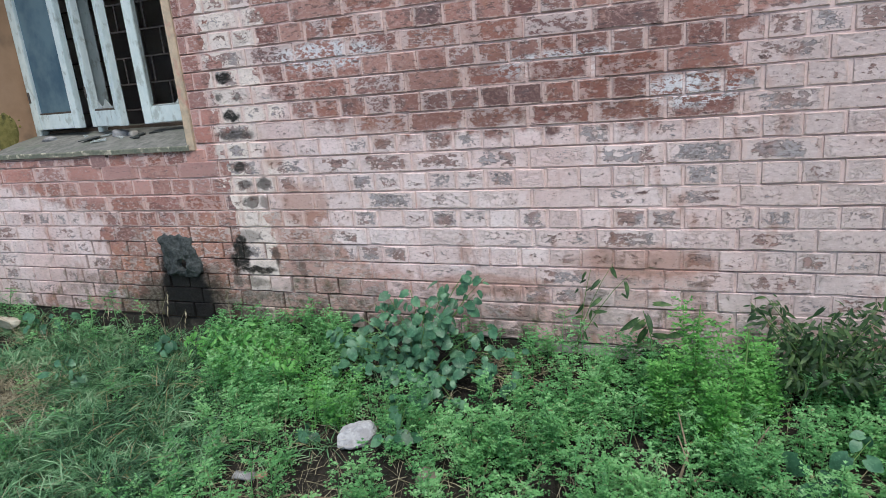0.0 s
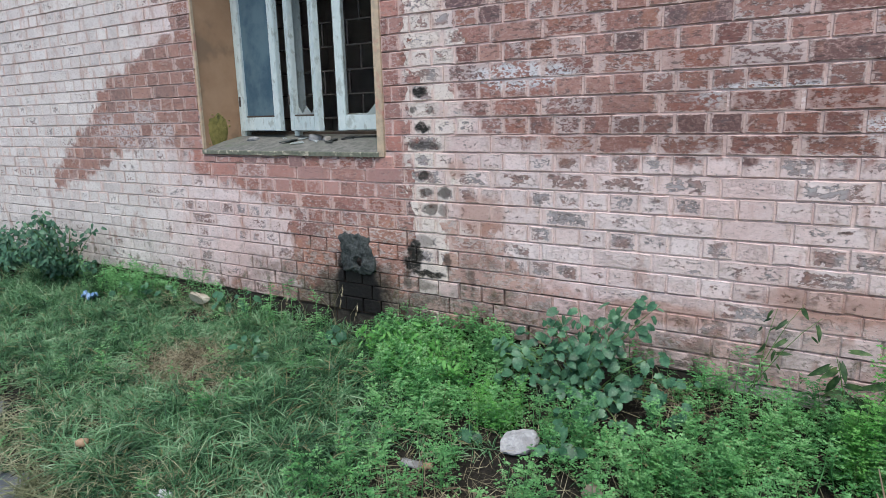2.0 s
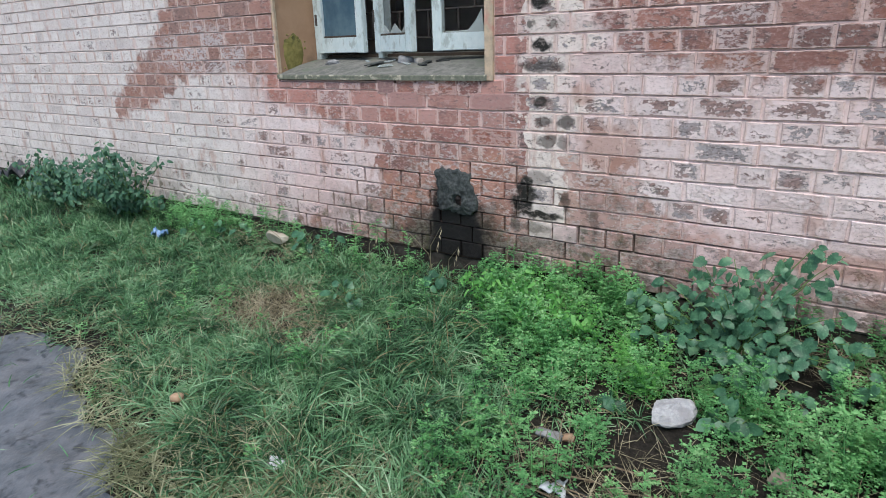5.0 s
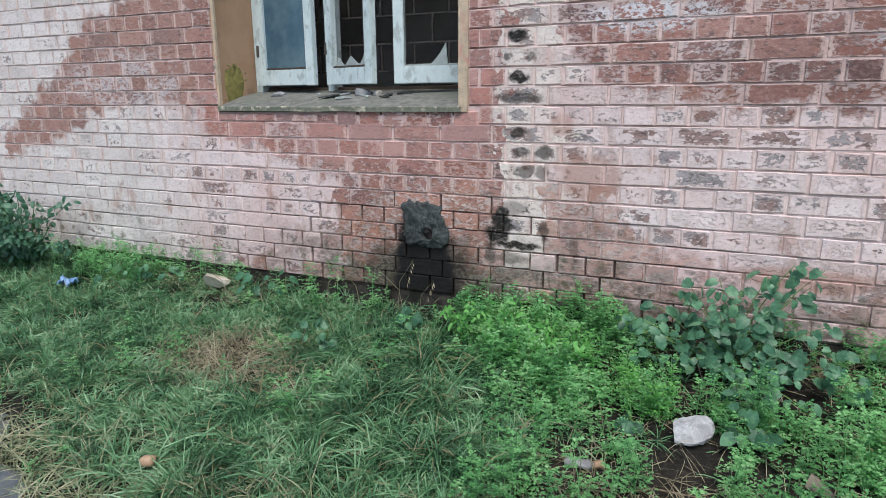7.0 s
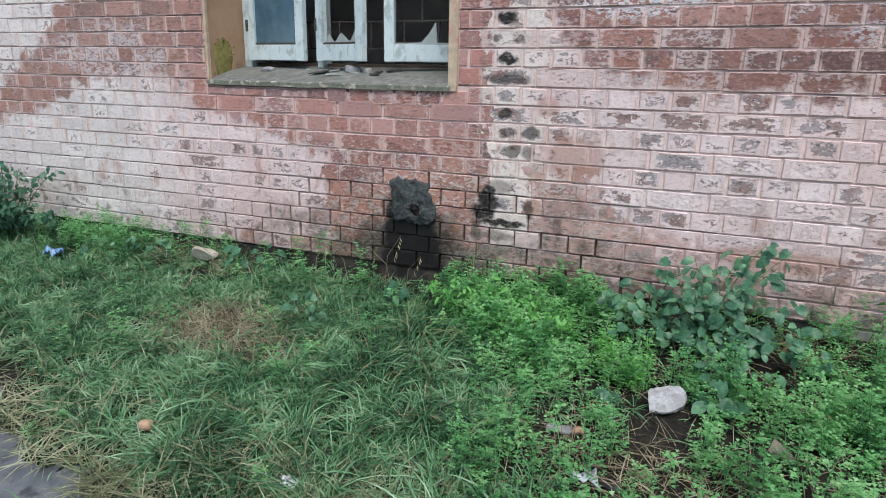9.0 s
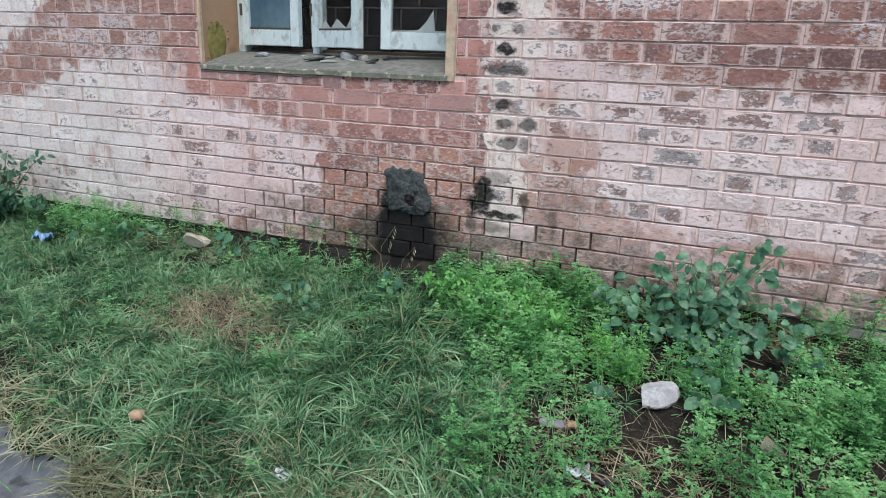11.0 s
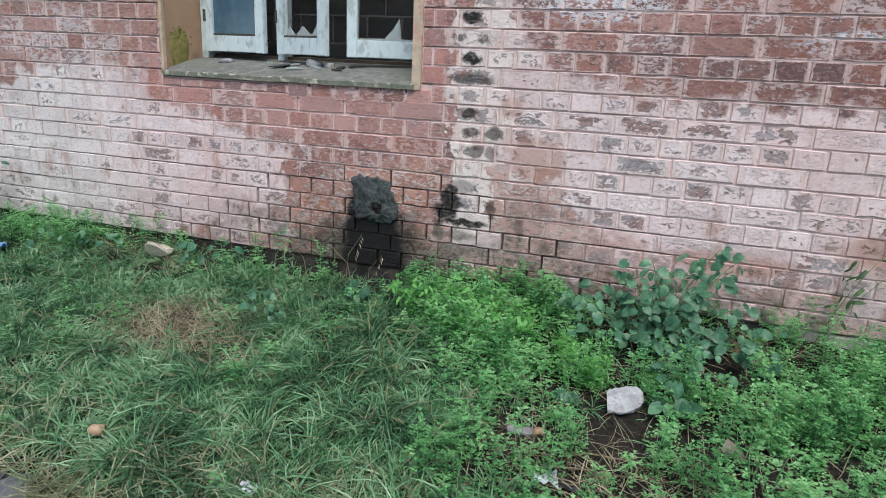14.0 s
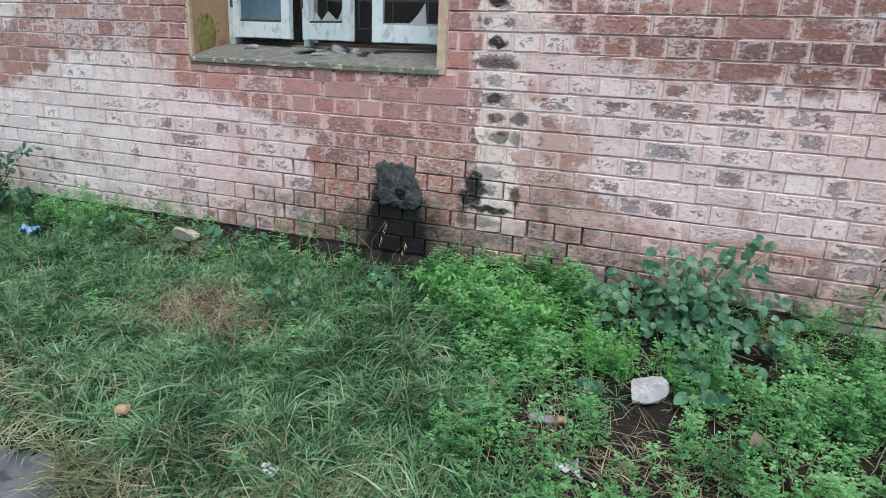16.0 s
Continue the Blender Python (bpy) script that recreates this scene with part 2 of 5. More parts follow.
    color = n.mix(n.math("MULTIPLY", coat, n.math("MULTIPLY_ADD", tone, 0.5, 0.12)), color, n.mix(rnd, (0.50, 0.215, 0.175), (0.60, 0.36, 0.33)))
    # soot
    soot = None
    jit = n.vec("MULTIPLY", n.vec("SUBTRACT", n.add_noise_color(pos, 26.0), (0.5, 0.5, 0.5)), (0.07, 0.0, 0.05))
    pj = n.vec("ADD", pos, jit)
    for sx, sz, hw, hh, s in SOOT:
        d = n.vec("LENGTH", n.vec("MULTIPLY", n.vec("SUBTRACT", pj, (sx, 0, sz)), (1 / hw, 0, 1 / hh)))
        m = n.math("MULTIPLY", n.step(d, 1.25, 0.7), s)
        soot = m if soot is None else n.math("MAXIMUM", soot, m)
    color = n.mix(n.math("MULTIPLY", soot, n.math("MULTIPLY_ADD", n.step(fine, 0.62, 0.52), 0.25, 0.75)), color, (0.022, 0.022, 0.02))
    # damp below the drain: a wet streak with its own ragged outline
    dampw = n.curve(z, 0.0, 0.6, [(0.0, 0.42), (0.1, 0.40), (0.2, 0.34), (0.3, 0.24), (0.42, 0.13), (0.6, 0.06)], 0.0, 0.5)
    off = n.math("ABSOLUTE", n.math("ADD", n.math("SUBTRACT", x, -0.33), n.math("MULTIPLY", wob, 1.6)))
    damp = n.math("MULTIPLY", n.step(n.math("DIVIDE", off, dampw), 1.25, 0.55), n.step(zw, 0.50, 0.36))
    core = n.math("MULTIPLY", n.step(n.math("DIVIDE", off, n.math("ADD", n.math("MULTIPLY", dampw, 0.25), 0.085)), 1.25, 0.75), n.step(zw, 0.44, 0.36))
    color = n.mix(n.math("MULTIPLY", damp, n.math("MULTIPLY_ADD", n.step(mid, 0.62, 0.44), 0.38, 0.57)), color, (0.028, 0.022, 0.016))
    # grime lodged on the worn lower courses
    grime = n.math("MULTIPLY", n.math("MULTIPLY", lower, n.step(zw, 0.66, 0.42)), n.step(n.math("MULTIPLY_ADD", mid, 0.5, n.math("MULTIPLY", n.noise(pos, 6.0, 3), 0.5)), 0.47, 0.60))
    color = n.mix(n.math("MULTIPLY", grime, 0.45), color, n.mix(n.step(fine, 0.45, 0.55), (0.075, 0.05, 0.036), (0.20, 0.115, 0.08)))
    # splashed dirt and algae on the lowest courses, shade behind the plant painted in
    splash_shade = n.math("MULTIPLY", n.math("MULTIPLY", n.step(n.math("MULTIPLY_ADD", n.step(x, 0.3, 0.9), 0.10, zw), 0.42, 0.18), n.step(xw, 1.75, 1.35)), n.step(n.math("MULTIPLY_ADD", mid, 0.6, n.math("MULTIPLY", n.noise(pos, 5.0, 3), 0.4)), 0.38, 0.54))
    color = n.mix(n.math("MULTIPLY", splash_shade, n.math("MULTIPLY_ADD", n.step(x, -1.3, -0.7), 0.58, 0.2)), color, n.mix(n.step(fine, 0.44, 0.56), (0.05, 0.045, 0.035), (0.15, 0.14, 0.11)))
    # moss freckles low on the wall
    moss = n.math("MULTIPLY", n.step(n.noise(pos, 17.0, 5), 0.55, 0.64), n.step(zw, 0.48, 0.16))
    color = n.mix(n.math("MULTIPLY", moss, 0.65), color, (0.085, 0.085, 0.04))
    color = n.mix(n.math("MULTIPLY", core, 0.95), color, (0.007, 0.007, 0.008))
    rough = n.math("MULTIPLY_ADD", core, -0.3, 0.88)
    height = n.math("ADD", n.math("MULTIPLY", fine, 0.6), n.math("ADD", n.math("MULTIPLY", n.math("MULTIPLY", flaked, n.math("SUBTRACT", 1.0, bare)), -0.6), n.math("MULTIPLY", kept, 0.2)))
    return color, rough, height


def noise_color(self, co, scale):
    n = self.add("ShaderNodeTexNoise")
    self.put(n.inputs["Vector"], co)
    n.inputs["Scale"].default_value, n.inputs["Detail"].default_value = scale, 4.0
    return n.outputs["Color"]


Nodes.add_noise_color = noise_color


def brick_material():
    n = Nodes("weathered_brick")
    pos = n.add("ShaderNodeNewGeometry").outputs["Position"]
    isl = n.add("ShaderNodeNewGeometry").outputs["Random Per Island"]
    obr = n.add("ShaderNodeObjectInfo").outputs["Random"]
    rnd = n.math("FRACT", n.math("ADD", isl, obr))
    shift = n.add("ShaderNodeCombineXYZ")
    n.put(shift.inputs[0], n.math("MULTIPLY", rnd, 37.0))
    n.put(shift.inputs[1], n.math("MULTIPLY", rnd, 91.0))
    co = n.vec("ADD", pos, shift.outputs[0])
    uv = n.add("ShaderNodeUVMap", uv_map="face")
    sep = n.add("ShaderNodeSeparateXYZ")
    n.link(uv.outputs[0], sep.inputs[0])
    edge = n.math("MAXIMUM", n.math("ABSOLUTE", sep.outputs[0]), n.math("ABSOLUTE", sep.outputs[1]))
    color, rough, height = wall_layers(n, pos, co, rnd, edge)
    n.bump(height, 1.0, 0.006)
    return n.done(color, rough, 0.25)


def mortar_material():
    n = Nodes("limewashed_mortar")
    pos = n.add("ShaderNodeNewGeometry").outputs["Position"]
    color, rough, height = wall_layers(n, pos, pos, 0.55, 0.9)
    sep = n.add("ShaderNodeSeparateXYZ")
    n.link(pos, sep.inputs[0])
    f = n.noise(pos, 55.0, 4)
    color = n.mix(n.math("MULTIPLY", n.step(sep.outputs["Z"], 0.58, 0.68), 0.5), color, n.mix(n.step(sep.outputs["X"], -1.4, -2.2), (0.71, 0.55, 0.52), (0.66, 0.62, 0.60)))
    color = n.mix(n.math("MULTIPLY_ADD", n.step(f, 0.45, 0.65), 0.20, 0.0), color, (0.30, 0.20, 0.17))
    # recessed mortar of the lower courses is coloured darker with depth
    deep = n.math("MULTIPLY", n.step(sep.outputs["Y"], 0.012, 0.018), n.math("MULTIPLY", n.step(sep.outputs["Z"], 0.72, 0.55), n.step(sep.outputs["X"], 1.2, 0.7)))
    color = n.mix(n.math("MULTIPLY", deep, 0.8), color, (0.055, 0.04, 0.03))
    n.bump(f, 0.7, 0.004)
    return n.done(color, 0.95, 0.15)


def plain(name, c1, c2, scale=20.0, rough=0.85, spec=0.3, bump=0.3, dist=0.003, c3=None, stretch=(1, 1, 1), s3=3.0):
    """A surface with variation at two scales."""
    n = Nodes(name)
    pos = n.vec("MULTIPLY", n.add("ShaderNodeNewGeometry").outputs["Position"], stretch)
    f = n.noise(pos, scale, 6, 0.65)
    c = n.mix(n.step(f, 0.35, 0.68), c1, c2)
    if c3:
        c = n.mix(n.step(n.noise(pos, s3, 4), 0.52, 0.66), c, c3)
    n.bump(f, bump, dist)
    return n.done(c, rough, spec)


def leaf_material(name, stops, rough=0.5, glow=0.25, patch=6.0, dry=0.0):
    """Foliage: each leaf its own green, patches of plants differing, some light passing through."""
    n = Nodes(name)
    geo = n.add("ShaderNodeNewGeometry")
    obr = n.add("ShaderNodeObjectInfo").outputs["Random"]
    rnd = n.math("FRACT", n.math("ADD", geo.outputs["Random Per Island"], obr))
    p = n.math("MULTIPLY_ADD", n.noise(geo.outputs["Position"], patch * 4.3, 2), 0.45, n.math("MULTIPLY", n.noise(geo.outputs["Position"], patch, 2), 0.55))
    c = n.ramp(n.math("ADD", n.math("MULTIPLY", rnd, 0.45), n.math("MULTIPLY", n.step(p, 0.39, 0.61), 0.55)), stops)
    if dry:
        old = n.step(n.math("FRACT", n.math("MULTIPLY", rnd, 17.3)), 1.0 - dry, 1.0 - dry * 0.8)
        c = n.mix(n.math("MULTIPLY", old, 0.8), c, (0.27, 0.23, 0.12))
    f = n.noise(geo.outputs["Position"], 160.0, 3)
    c = n.mix(n.math("MULTIPLY", n.step(f, 0.5, 0.75), 0.25), c, tuple(min(1, v * 1.7) for v in stops[-1][1]))
    n.done(c, rough, 0.35)
    tr = n.add("ShaderNodeBsdfTranslucent")
    n.link(c, tr.inputs["Color"])
    mx = n.add("ShaderNodeMixShader")
    mx.inputs[0].default_value = glow
    n.link(n.bsdf.outputs[0], mx.inputs[1])
    n.link(tr.outputs[0], mx.inputs[2])
    n.link(mx.outputs[0], n.out.inputs["Surface"])
    return n.mat


M_BRICK, M_MORTAR = brick_material(), mortar_material()
M_CEMENT = plain("grey_cement", (0.30, 0.29, 0.27), (0.44, 0.42, 0.38), 18, c3=(0.20, 0.20, 0.17), bump=0.6, dist=0.006)
M_FOOTING = plain("mossy_dark_footing", (0.02, 0.018, 0.015), (0.055, 0.05, 0.042), 24, c3=(0.012, 0.013, 0.009), bump=0.8, dist=0.008, s3=7)
M_WETCEMENT = plain("damp_cement", (0.026, 0.031, 0.032), (0.078, 0.09, 0.088), 75, rough=0.7, c3=(0.014, 0.016, 0.017), bump=0.8, dist=0.008, s3=9)
M_PLASTER = plain("ochre_plaster", (0.38, 0.235, 0.145), (0.45, 0.29, 0.185), 5, c3=(0.27, 0.18, 0.12), bump=0.2, s3=3)
M_MOSS = plain("yellow_moss", (0.20, 0.18, 0.055), (0.30, 0.26, 0.09), 30, c3=(0.12, 0.12, 0.045), bump=0.8, dist=0.006, s3=14)
M_SILL = plain("weathered_sill_cement", (0.11, 0.115, 0.105), (0.20, 0.20, 0.185), 24, c3=(0.12, 0.14, 0.11), bump=0.5, s3=6)
M_SILLEDGE = plain("chipped_painted_sill", (0.12, 0.135, 0.105), (0.20, 0.205, 0.16), 38, c3=(0.46, 0.43, 0.34), bump=0.4, s3=24)
M_RIM = plain("chipped_cream_rim", (0.55, 0.43, 0.31), (0.40, 0.33, 0.25), 30, c3=(0.50, 0.27, 0.22), bump=0.5, s3=10)
M_PAINTWOOD = plain("old_pale_blue_paint", (0.50, 0.60, 0.61), (0.58, 0.665, 0.665), 25, rough=0.55, c3=(0.36, 0.42, 0.41), bump=0.2, stretch=(1.5, 1.5, 0.8), s3=18)
M_DARKWOOD = plain("dark_bare_wood", (0.045, 0.035, 0.028), (0.09, 0.07, 0.055), 30, stretch=(4, 4, 0.6))
M_IRON = plain("rusty_iron", (0.045, 0.042, 0.04), (0.10, 0.085, 0.075), 60, rough=0.7)
M_ROOM = plain("dim_room_wall", (0.55, 0.53, 0.50), (0.66, 0.64, 0.60), 4)
M_SOIL = plain("dark_soil", (0.014, 0.0125, 0.010), (0.042, 0.036, 0.029), 60, c3=(0.010, 0.009, 0.007), bump=1.0, dist=0.03, s3=9)
M_MUD = plain("wet_grey_mud", (0.085, 0.095, 0.105), (0.15, 0.16, 0.175), 9, rough=0.35, spec=0.5, c3=(0.05, 0.055, 0.06), bump=0.9, dist=0.012, s3=16)
M_STONE = plain("pale_rough_stone", (0.25, 0.26, 0.27), (0.36, 0.37, 0.38), 45, c3=(0.17, 0.175, 0.18), bump=0.8, dist=0.006, s3=9)
M_PALESTONE = plain("pale_pitted_stone", (0.33, 0.34, 0.355), (0.45, 0.46, 0.475), 60, c3=(0.30, 0.30, 0.31), bump=1.0, dist=0.006, s3=14)
M_BUFF = plain("buff_brickbat", (0.40, 0.37, 0.30), (0.52, 0.49, 0.41), 25, c3=(0.28, 0.25, 0.20), bump=0.5, s3=8)
M_CHIP = plain("orange_brick_chip", (0.34, 0.215, 0.135), (0.43, 0.31, 0.21), 40, bump=0.5)
M_TAN = plain("tan_brickbat", (0.18, 0.155, 0.12), (0.26, 0.23, 0.185), 25, c3=(0.13, 0.11, 0.09), bump=0.5, s3=12)
M_PLASTIC = plain("white_plastic_film", (0.44, 0.48, 0.53), (0.54, 0.57, 0.60), 15, rough=0.35, spec=0.5)
M_BLUE = plain("blue_plastic_film", (0.10, 0.22, 0.42), (0.22, 0.36, 0.58), 25, rough=0.35, spec=0.5)
M_BLACK = plain("black_plastic_and_hole_dark", (0.02, 0.022, 0.025), (0.05, 0.055, 0.06), 20, rough=0.4, spec=0.5)
M_GRASS = leaf_material("long_grass", [(0.0, (0.008, 0.032, 0.014)), (0.26, (0.036, 0.118, 0.05)), (0.52, (0.095, 0.24, 0.108)), (0.8, (0.195, 0.38, 0.195)), (1.0, (0.38, 0.52, 0.34))], 0.42, 0.3, 3.2, 0.055)
M_WEED = leaf_material("feathery_weed", [(0.0, (0.038, 0.15, 0.052)), (0.3, (0.11, 0.34, 0.12)), (0.7, (0.21, 0.50, 0.19)), (1.0, (0.39, 0.66, 0.33))], 0.5, 0.4, 4.0, 0.015)
M_BRIGHT = leaf_material("bright_feathery_weed", [(0.0, (0.06, 0.24, 0.05)), (0.5, (0.14, 0.42, 0.10)), (1.0, (0.28, 0.58, 0.19))], 0.5, 0.4, 8.0)
M_BROAD = leaf_material("broad_blue_green_leaf", [(0.0, (0.022, 0.08, 0.043)), (0.5, (0.06, 0.17, 0.095)), (1.0, (0.15, 0.31, 0.17))], 0.42, 0.2, 9.0)
M_BUSHLEAF = leaf_material("dark_bush_leaf", [(0.0, (0.02, 0.065, 0.04)), (0.5, (0.05, 0.14, 0.085)), (1.0, (0.12, 0.25, 0.14))], 0.42, 0.2, 9.0)
M_VINE = leaf_material("drooping_olive_leaf", [(0.0, (0.012, 0.032, 0.014)), (0.5, (0.03, 0.075, 0.027)), (1.0, (0.10, 0.17, 0.06))], 0.55, 0.2, 9.0)
M_STRAW = leaf_material("dry_straw", [(0.0, (0.105, 0.095, 0.06)), (0.5, (0.25, 0.225, 0.145)), (1.0, (0.48, 0.45, 0.32))], 0.7, 0.15, 5.0)
M_HAY = leaf_material("pale_green_hay", [(0.0, (0.08, 0.095, 0.045)), (0.5, (0.19, 0.21, 0.115)), (1.0, (0.43, 0.44, 0.29))], 0.7, 0.2, 5.0)
M_STEM = plain("green_stem", (0.10, 0.20, 0.06), (0.17, 0.27, 0.09), 40)
M_TWIG = plain("dead_twig", (0.13, 0.10, 0.07), (0.27, 0.21, 0.15), 50)
M_ROOT = plain("pale_root", (0.17, 0.135, 0.09), (0.27, 0.22, 0.155), 50)


def glass_material():
    n = Nodes("dusty_blue_glass")
    pos = n.add("ShaderNodeNewGeometry").outputs["Position"]
    f = n.noise(pos, 5.0, 4)
    c = n.mix(n.step(f, 0.35, 0.65), (0.045, 0.10, 0.145), (0.10, 0.17, 0.21))
    return n.done(c, n.math("MULTIPLY_ADD", f, 0.15, 0.08), 0.5)


M_GLASS = glass_material()


# ---- building helpers ----
def put_material(me, mat):
    me.materials.append(mat)
    return me


def part(name, bm, mat, parent=None, label=""):
    """Link a bmesh as one mesh object under a thing."""
    me = bpy.data.meshes.new(name)
    bm.to_mesh(me)
    bm.free()
    ob = new(name, put_material(me, mat))
    ob.parent = parent
    return tagged(ob, label)


def np_mesh(name, verts, tris, mat, smooth=True):
    """A mesh from arrays of corners and triangles."""
    me = bpy.data.meshes.new(name)
    v, f = np.asarray(verts, np.float32), np.asarray(tris, np.int32)
    me.vertices.add(len(v))
    me.vertices.foreach_set("co", v.ravel())
    me.loops.add(f.size)
    me.loops.foreach_set("vertex_index", f.ravel())
    me.polygons.add(len(f))
    me.polygons.foreach_set("loop_start", np.arange(0, f.size, 3, dtype=np.int32))
    me.polygons.foreach_set("use_smooth", np.full(len(f), smooth))
    me.update(calc_edges=True)
    me.validate()
    return put_material(me, mat)


def empty(name, at, label, category, group="", kind=""):
    ob = new(name)
    ob.location = at
    return tagged(ob, label, category, group, kind)


def box_bm(x0, x1, y0, y1, z0, z1, bevel=0.0, jitter=0.0, seed=0, cuts=0):
    bm = bmesh.new()
    bmesh.ops.create_cube(bm, size=1.0)
    for v in bm.verts:
        v.co = Vector(((x0 + x1) / 2 + v.co.x * (x1 - x0), (y0 + y1) / 2 + v.co.y * (y1 - y0), (z0 + z1) / 2 + v.co.z * (z1 - z0)))
    if cuts:
        bmesh.ops.subdivide_edges(bm, edges=bm.edges[:], cuts=cuts, use_grid_fill=True)
    if bevel:
        bmesh.ops.bevel(bm, geom=bm.edges[:] if not cuts else [e for e in bm.edges if e.calc_face_angle(0) > 0.5], offset=bevel, segments=2, affect="EDGES")
    if jitter:
        r = random.Random(seed)
        for v in bm.verts:
            v.co += Vector((r.uniform(-1, 1), r.uniform(-1, 1), r.uniform(-1, 1))) * jitter
    return bm


def rock_bm(sx, sy, sz, seed, rough=0.25, flat=0.0, sub=3):
    """An irregular broken lump, its base at z = 0."""
    bm = bmesh.new()
    bmesh.ops.create_icosphere(bm, subdivisions=sub, radius=1.0)
    off = Vector((seed * 3.1, seed * 1.7, seed * 0.9))
    for v in bm.verts:
        d = v.co.copy()
        k = 1 + rough * noise.noise(d * 1.3 + off) + rough * 0.5 * noise.noise(d * 3.1 + off)
        c = d * k
        m = max(abs(c.x), abs(c.y), abs(c.z))
        c = c * (1 - flat) + (c / m * 0.8) * flat
        v.co = Vector((c.x * sx, c.y * sy, max(c.z, -0.6) * sz + 0.5 * sz))
    return bm


def chipped_bm(sx, sy, sz, seed, cuts=7, sub=4):
    """A broken stone: a lump cut by several flat fracture planes, its faces pitted; base at z = 0."""
    r = random.Random(seed)
    bm = bmesh.new()
    bmesh.ops.create_icosphere(bm, subdivisions=sub, radius=1.0)
    planes = [(Vector((r.gauss(0, 1), r.gauss(0, 1), r.gauss(0.3, 0.8))).normalized(), r.uniform(0.36, 0.66)) for _ in range(cuts)]
    for v in bm.verts:
        for nrm, d in planes:
            over = v.co.dot(nrm) - d
            if over > 0:
                v.co -= nrm * over
        v.co += v.co.normalized() * (0.05 * noise.noise(v.co * 4.0 + Vector((seed, 0, 0))) + 0.035 * noise.noise(v.co * 11.0))
        v.co = Vector((v.co.x * sx, v.co.y * sy, max(v.co.z, -0.6) * sz + 0.5 * sz))
    return bm


def tube(points, radii, sides=5):
    """Corners and triangles of a tapered tube through points."""
    P = [Vector(p) for p in points]
    vs, fs = [], []
    for i, p in enumerate(P):
        d = (P[min(i + 1, len(P) - 1)] - P[max(i - 1, 0)]).normalized()
        a = d.orthogonal().normalized()
        b = d.cross(a)
        for k in range(sides):
            w = 2 * math.pi * k / sides
            vs.append(p + (a * math.cos(w) + b * math.sin(w)) * radii[i])
    for i in range(len(P) - 1):
        for k in range(sides):
            q = [i * sides + k, i * sides + (k + 1) % sides, (i + 1) * sides + (k + 1) % sides, (i + 1) * sides + k]
            fs += [(q[0], q[1], q[2]), (q[0], q[2], q[3])]
    return [tuple(v) for v in vs], fs


def join(pieces):
    vs, fs, k = [], [], 0
    for v, f in pieces:
        vs.append(np.asarray(v, np.float32))
        fs.append(np.asarray(f, np.int32) + k)
        k += len(v)
    return np.concatenate(vs), np.concatenate(fs)


# ---- ground ----
def ground_z(x, y):
    """Height of the ground: a low bank at the wall, falling gently to the muddy lane."""
    x, y = np.asarray(x, float), np.asarray(y, float)
    d = np.clip(-y, 0, 2.2)
    z = -0.02 - 0.10 * d
    z = z + (0.06 + 0.05 * np.clip((-x - 0.8) / 2, 0, 1.2)) * np.exp(-np.clip(-y, 0, 9) / 0.22)
    z = z + 0.012 * np.sin(3.1 * x + 1.3 * y) * np.sin(2.3 * y - 0.7 * x) + 0.006 * np.sin(9 * x) * np.sin(11 * y + x)
    return z


def lane_edge(x):
    """y at which the grass gives way to wet mud."""
    x = np.asarray(x, float)
    return -1.43 - 0.32 * np.clip((x + 1.1) / 0.8, -0.3, 2.0) + 0.05 * np.sin(7 * x) + 0.03 * np.sin(17 * x + 1)


def axis(lo, hi, step, far):
    mid = list(np.arange(lo, hi + step / 2, step))
    out, s, a = [], step, hi
    while a < far:
        s *= 1.6
        a += s
        out.append(a)
    neg, s, a = [], step, lo
    while a > -far:
        s *= 1.6
        a -= s
        neg.append(a)
    return np.array(neg[::-1] + mid + out)


gx, gy = axis(-5.0, 3.4, 0.04, 400.0), axis(-3.0, 0.12, 0.04, 400.0)
X, Y = np.meshgrid(gx, gy)
Z = ground_z(X, Y)
mudness = np.clip((lane_edge(X) - Y) / 0.10, 0, 1)
rut = 0.004 * np.sin(5 * X + 3 * Y) + 0.004 * np.sin(23 * X + 2 * np.sin(3 * Y)) * np.sin(19 * Y + 3 * np.sin(2 * X)) + 0.003 * np.sin(41 * X + 3 * np.sin(9 * Y)) * np.sin(31 * Y + 2 * np.sin(7 * X))
Z = np.where(mudness > 0, Z - 0.03 * mudness + rut * mudness * (np.abs(X) < 4) * (Y > -3.2), Z)
Z = np.where(Y > 0.12, -0.02, Z)
idx = np.arange(X.size).reshape(X.shape)
q = np.stack([idx[:-1, :-1], idx[:-1, 1:], idx[1:, 1:], idx[1:, :-1]], -1).reshape(-1, 4)
tris = np.concatenate([q[:, [0, 1, 2]], q[:, [0, 2, 3]]])
me = np_mesh("ground", np.stack([X, Y, Z], -1).reshape(-1, 3), tris, M_SOIL)
me.materials.append(M_MUD)
cen = np.stack([X, Y], -1).reshape(-1, 2)[tris].mean(1)
me.polygons.foreach_set("material_index", (cen[:, 1] < lane_edge(cen[:, 0]) - 0.02).astype(np.int32))
tagged(new("ground", me), "dark soil bank with wet grey mud along the lane", "ground", kind="structure")

# ---- wall ----
COURSE, BASE, PITCH = 0.0778, 0.802, 0.24
WIN_L, WIN_R, WIN_B, WIN_T = -1.477, -0.147, 0.935, 2.30
WALL_L, WALL_R, WALL_TOP = -9.0, 7.0, 3.45
wall = empty("wall_north", (0, 0, 0), "old brick wall with flaking pale pink limewash over red brick", "wall", kind="structure")


def wall_block(x0, x1, z0, z1, y0=0.020, y1=0.36):
    return box_bm(x0, x1, y0, y1, z0, z1)


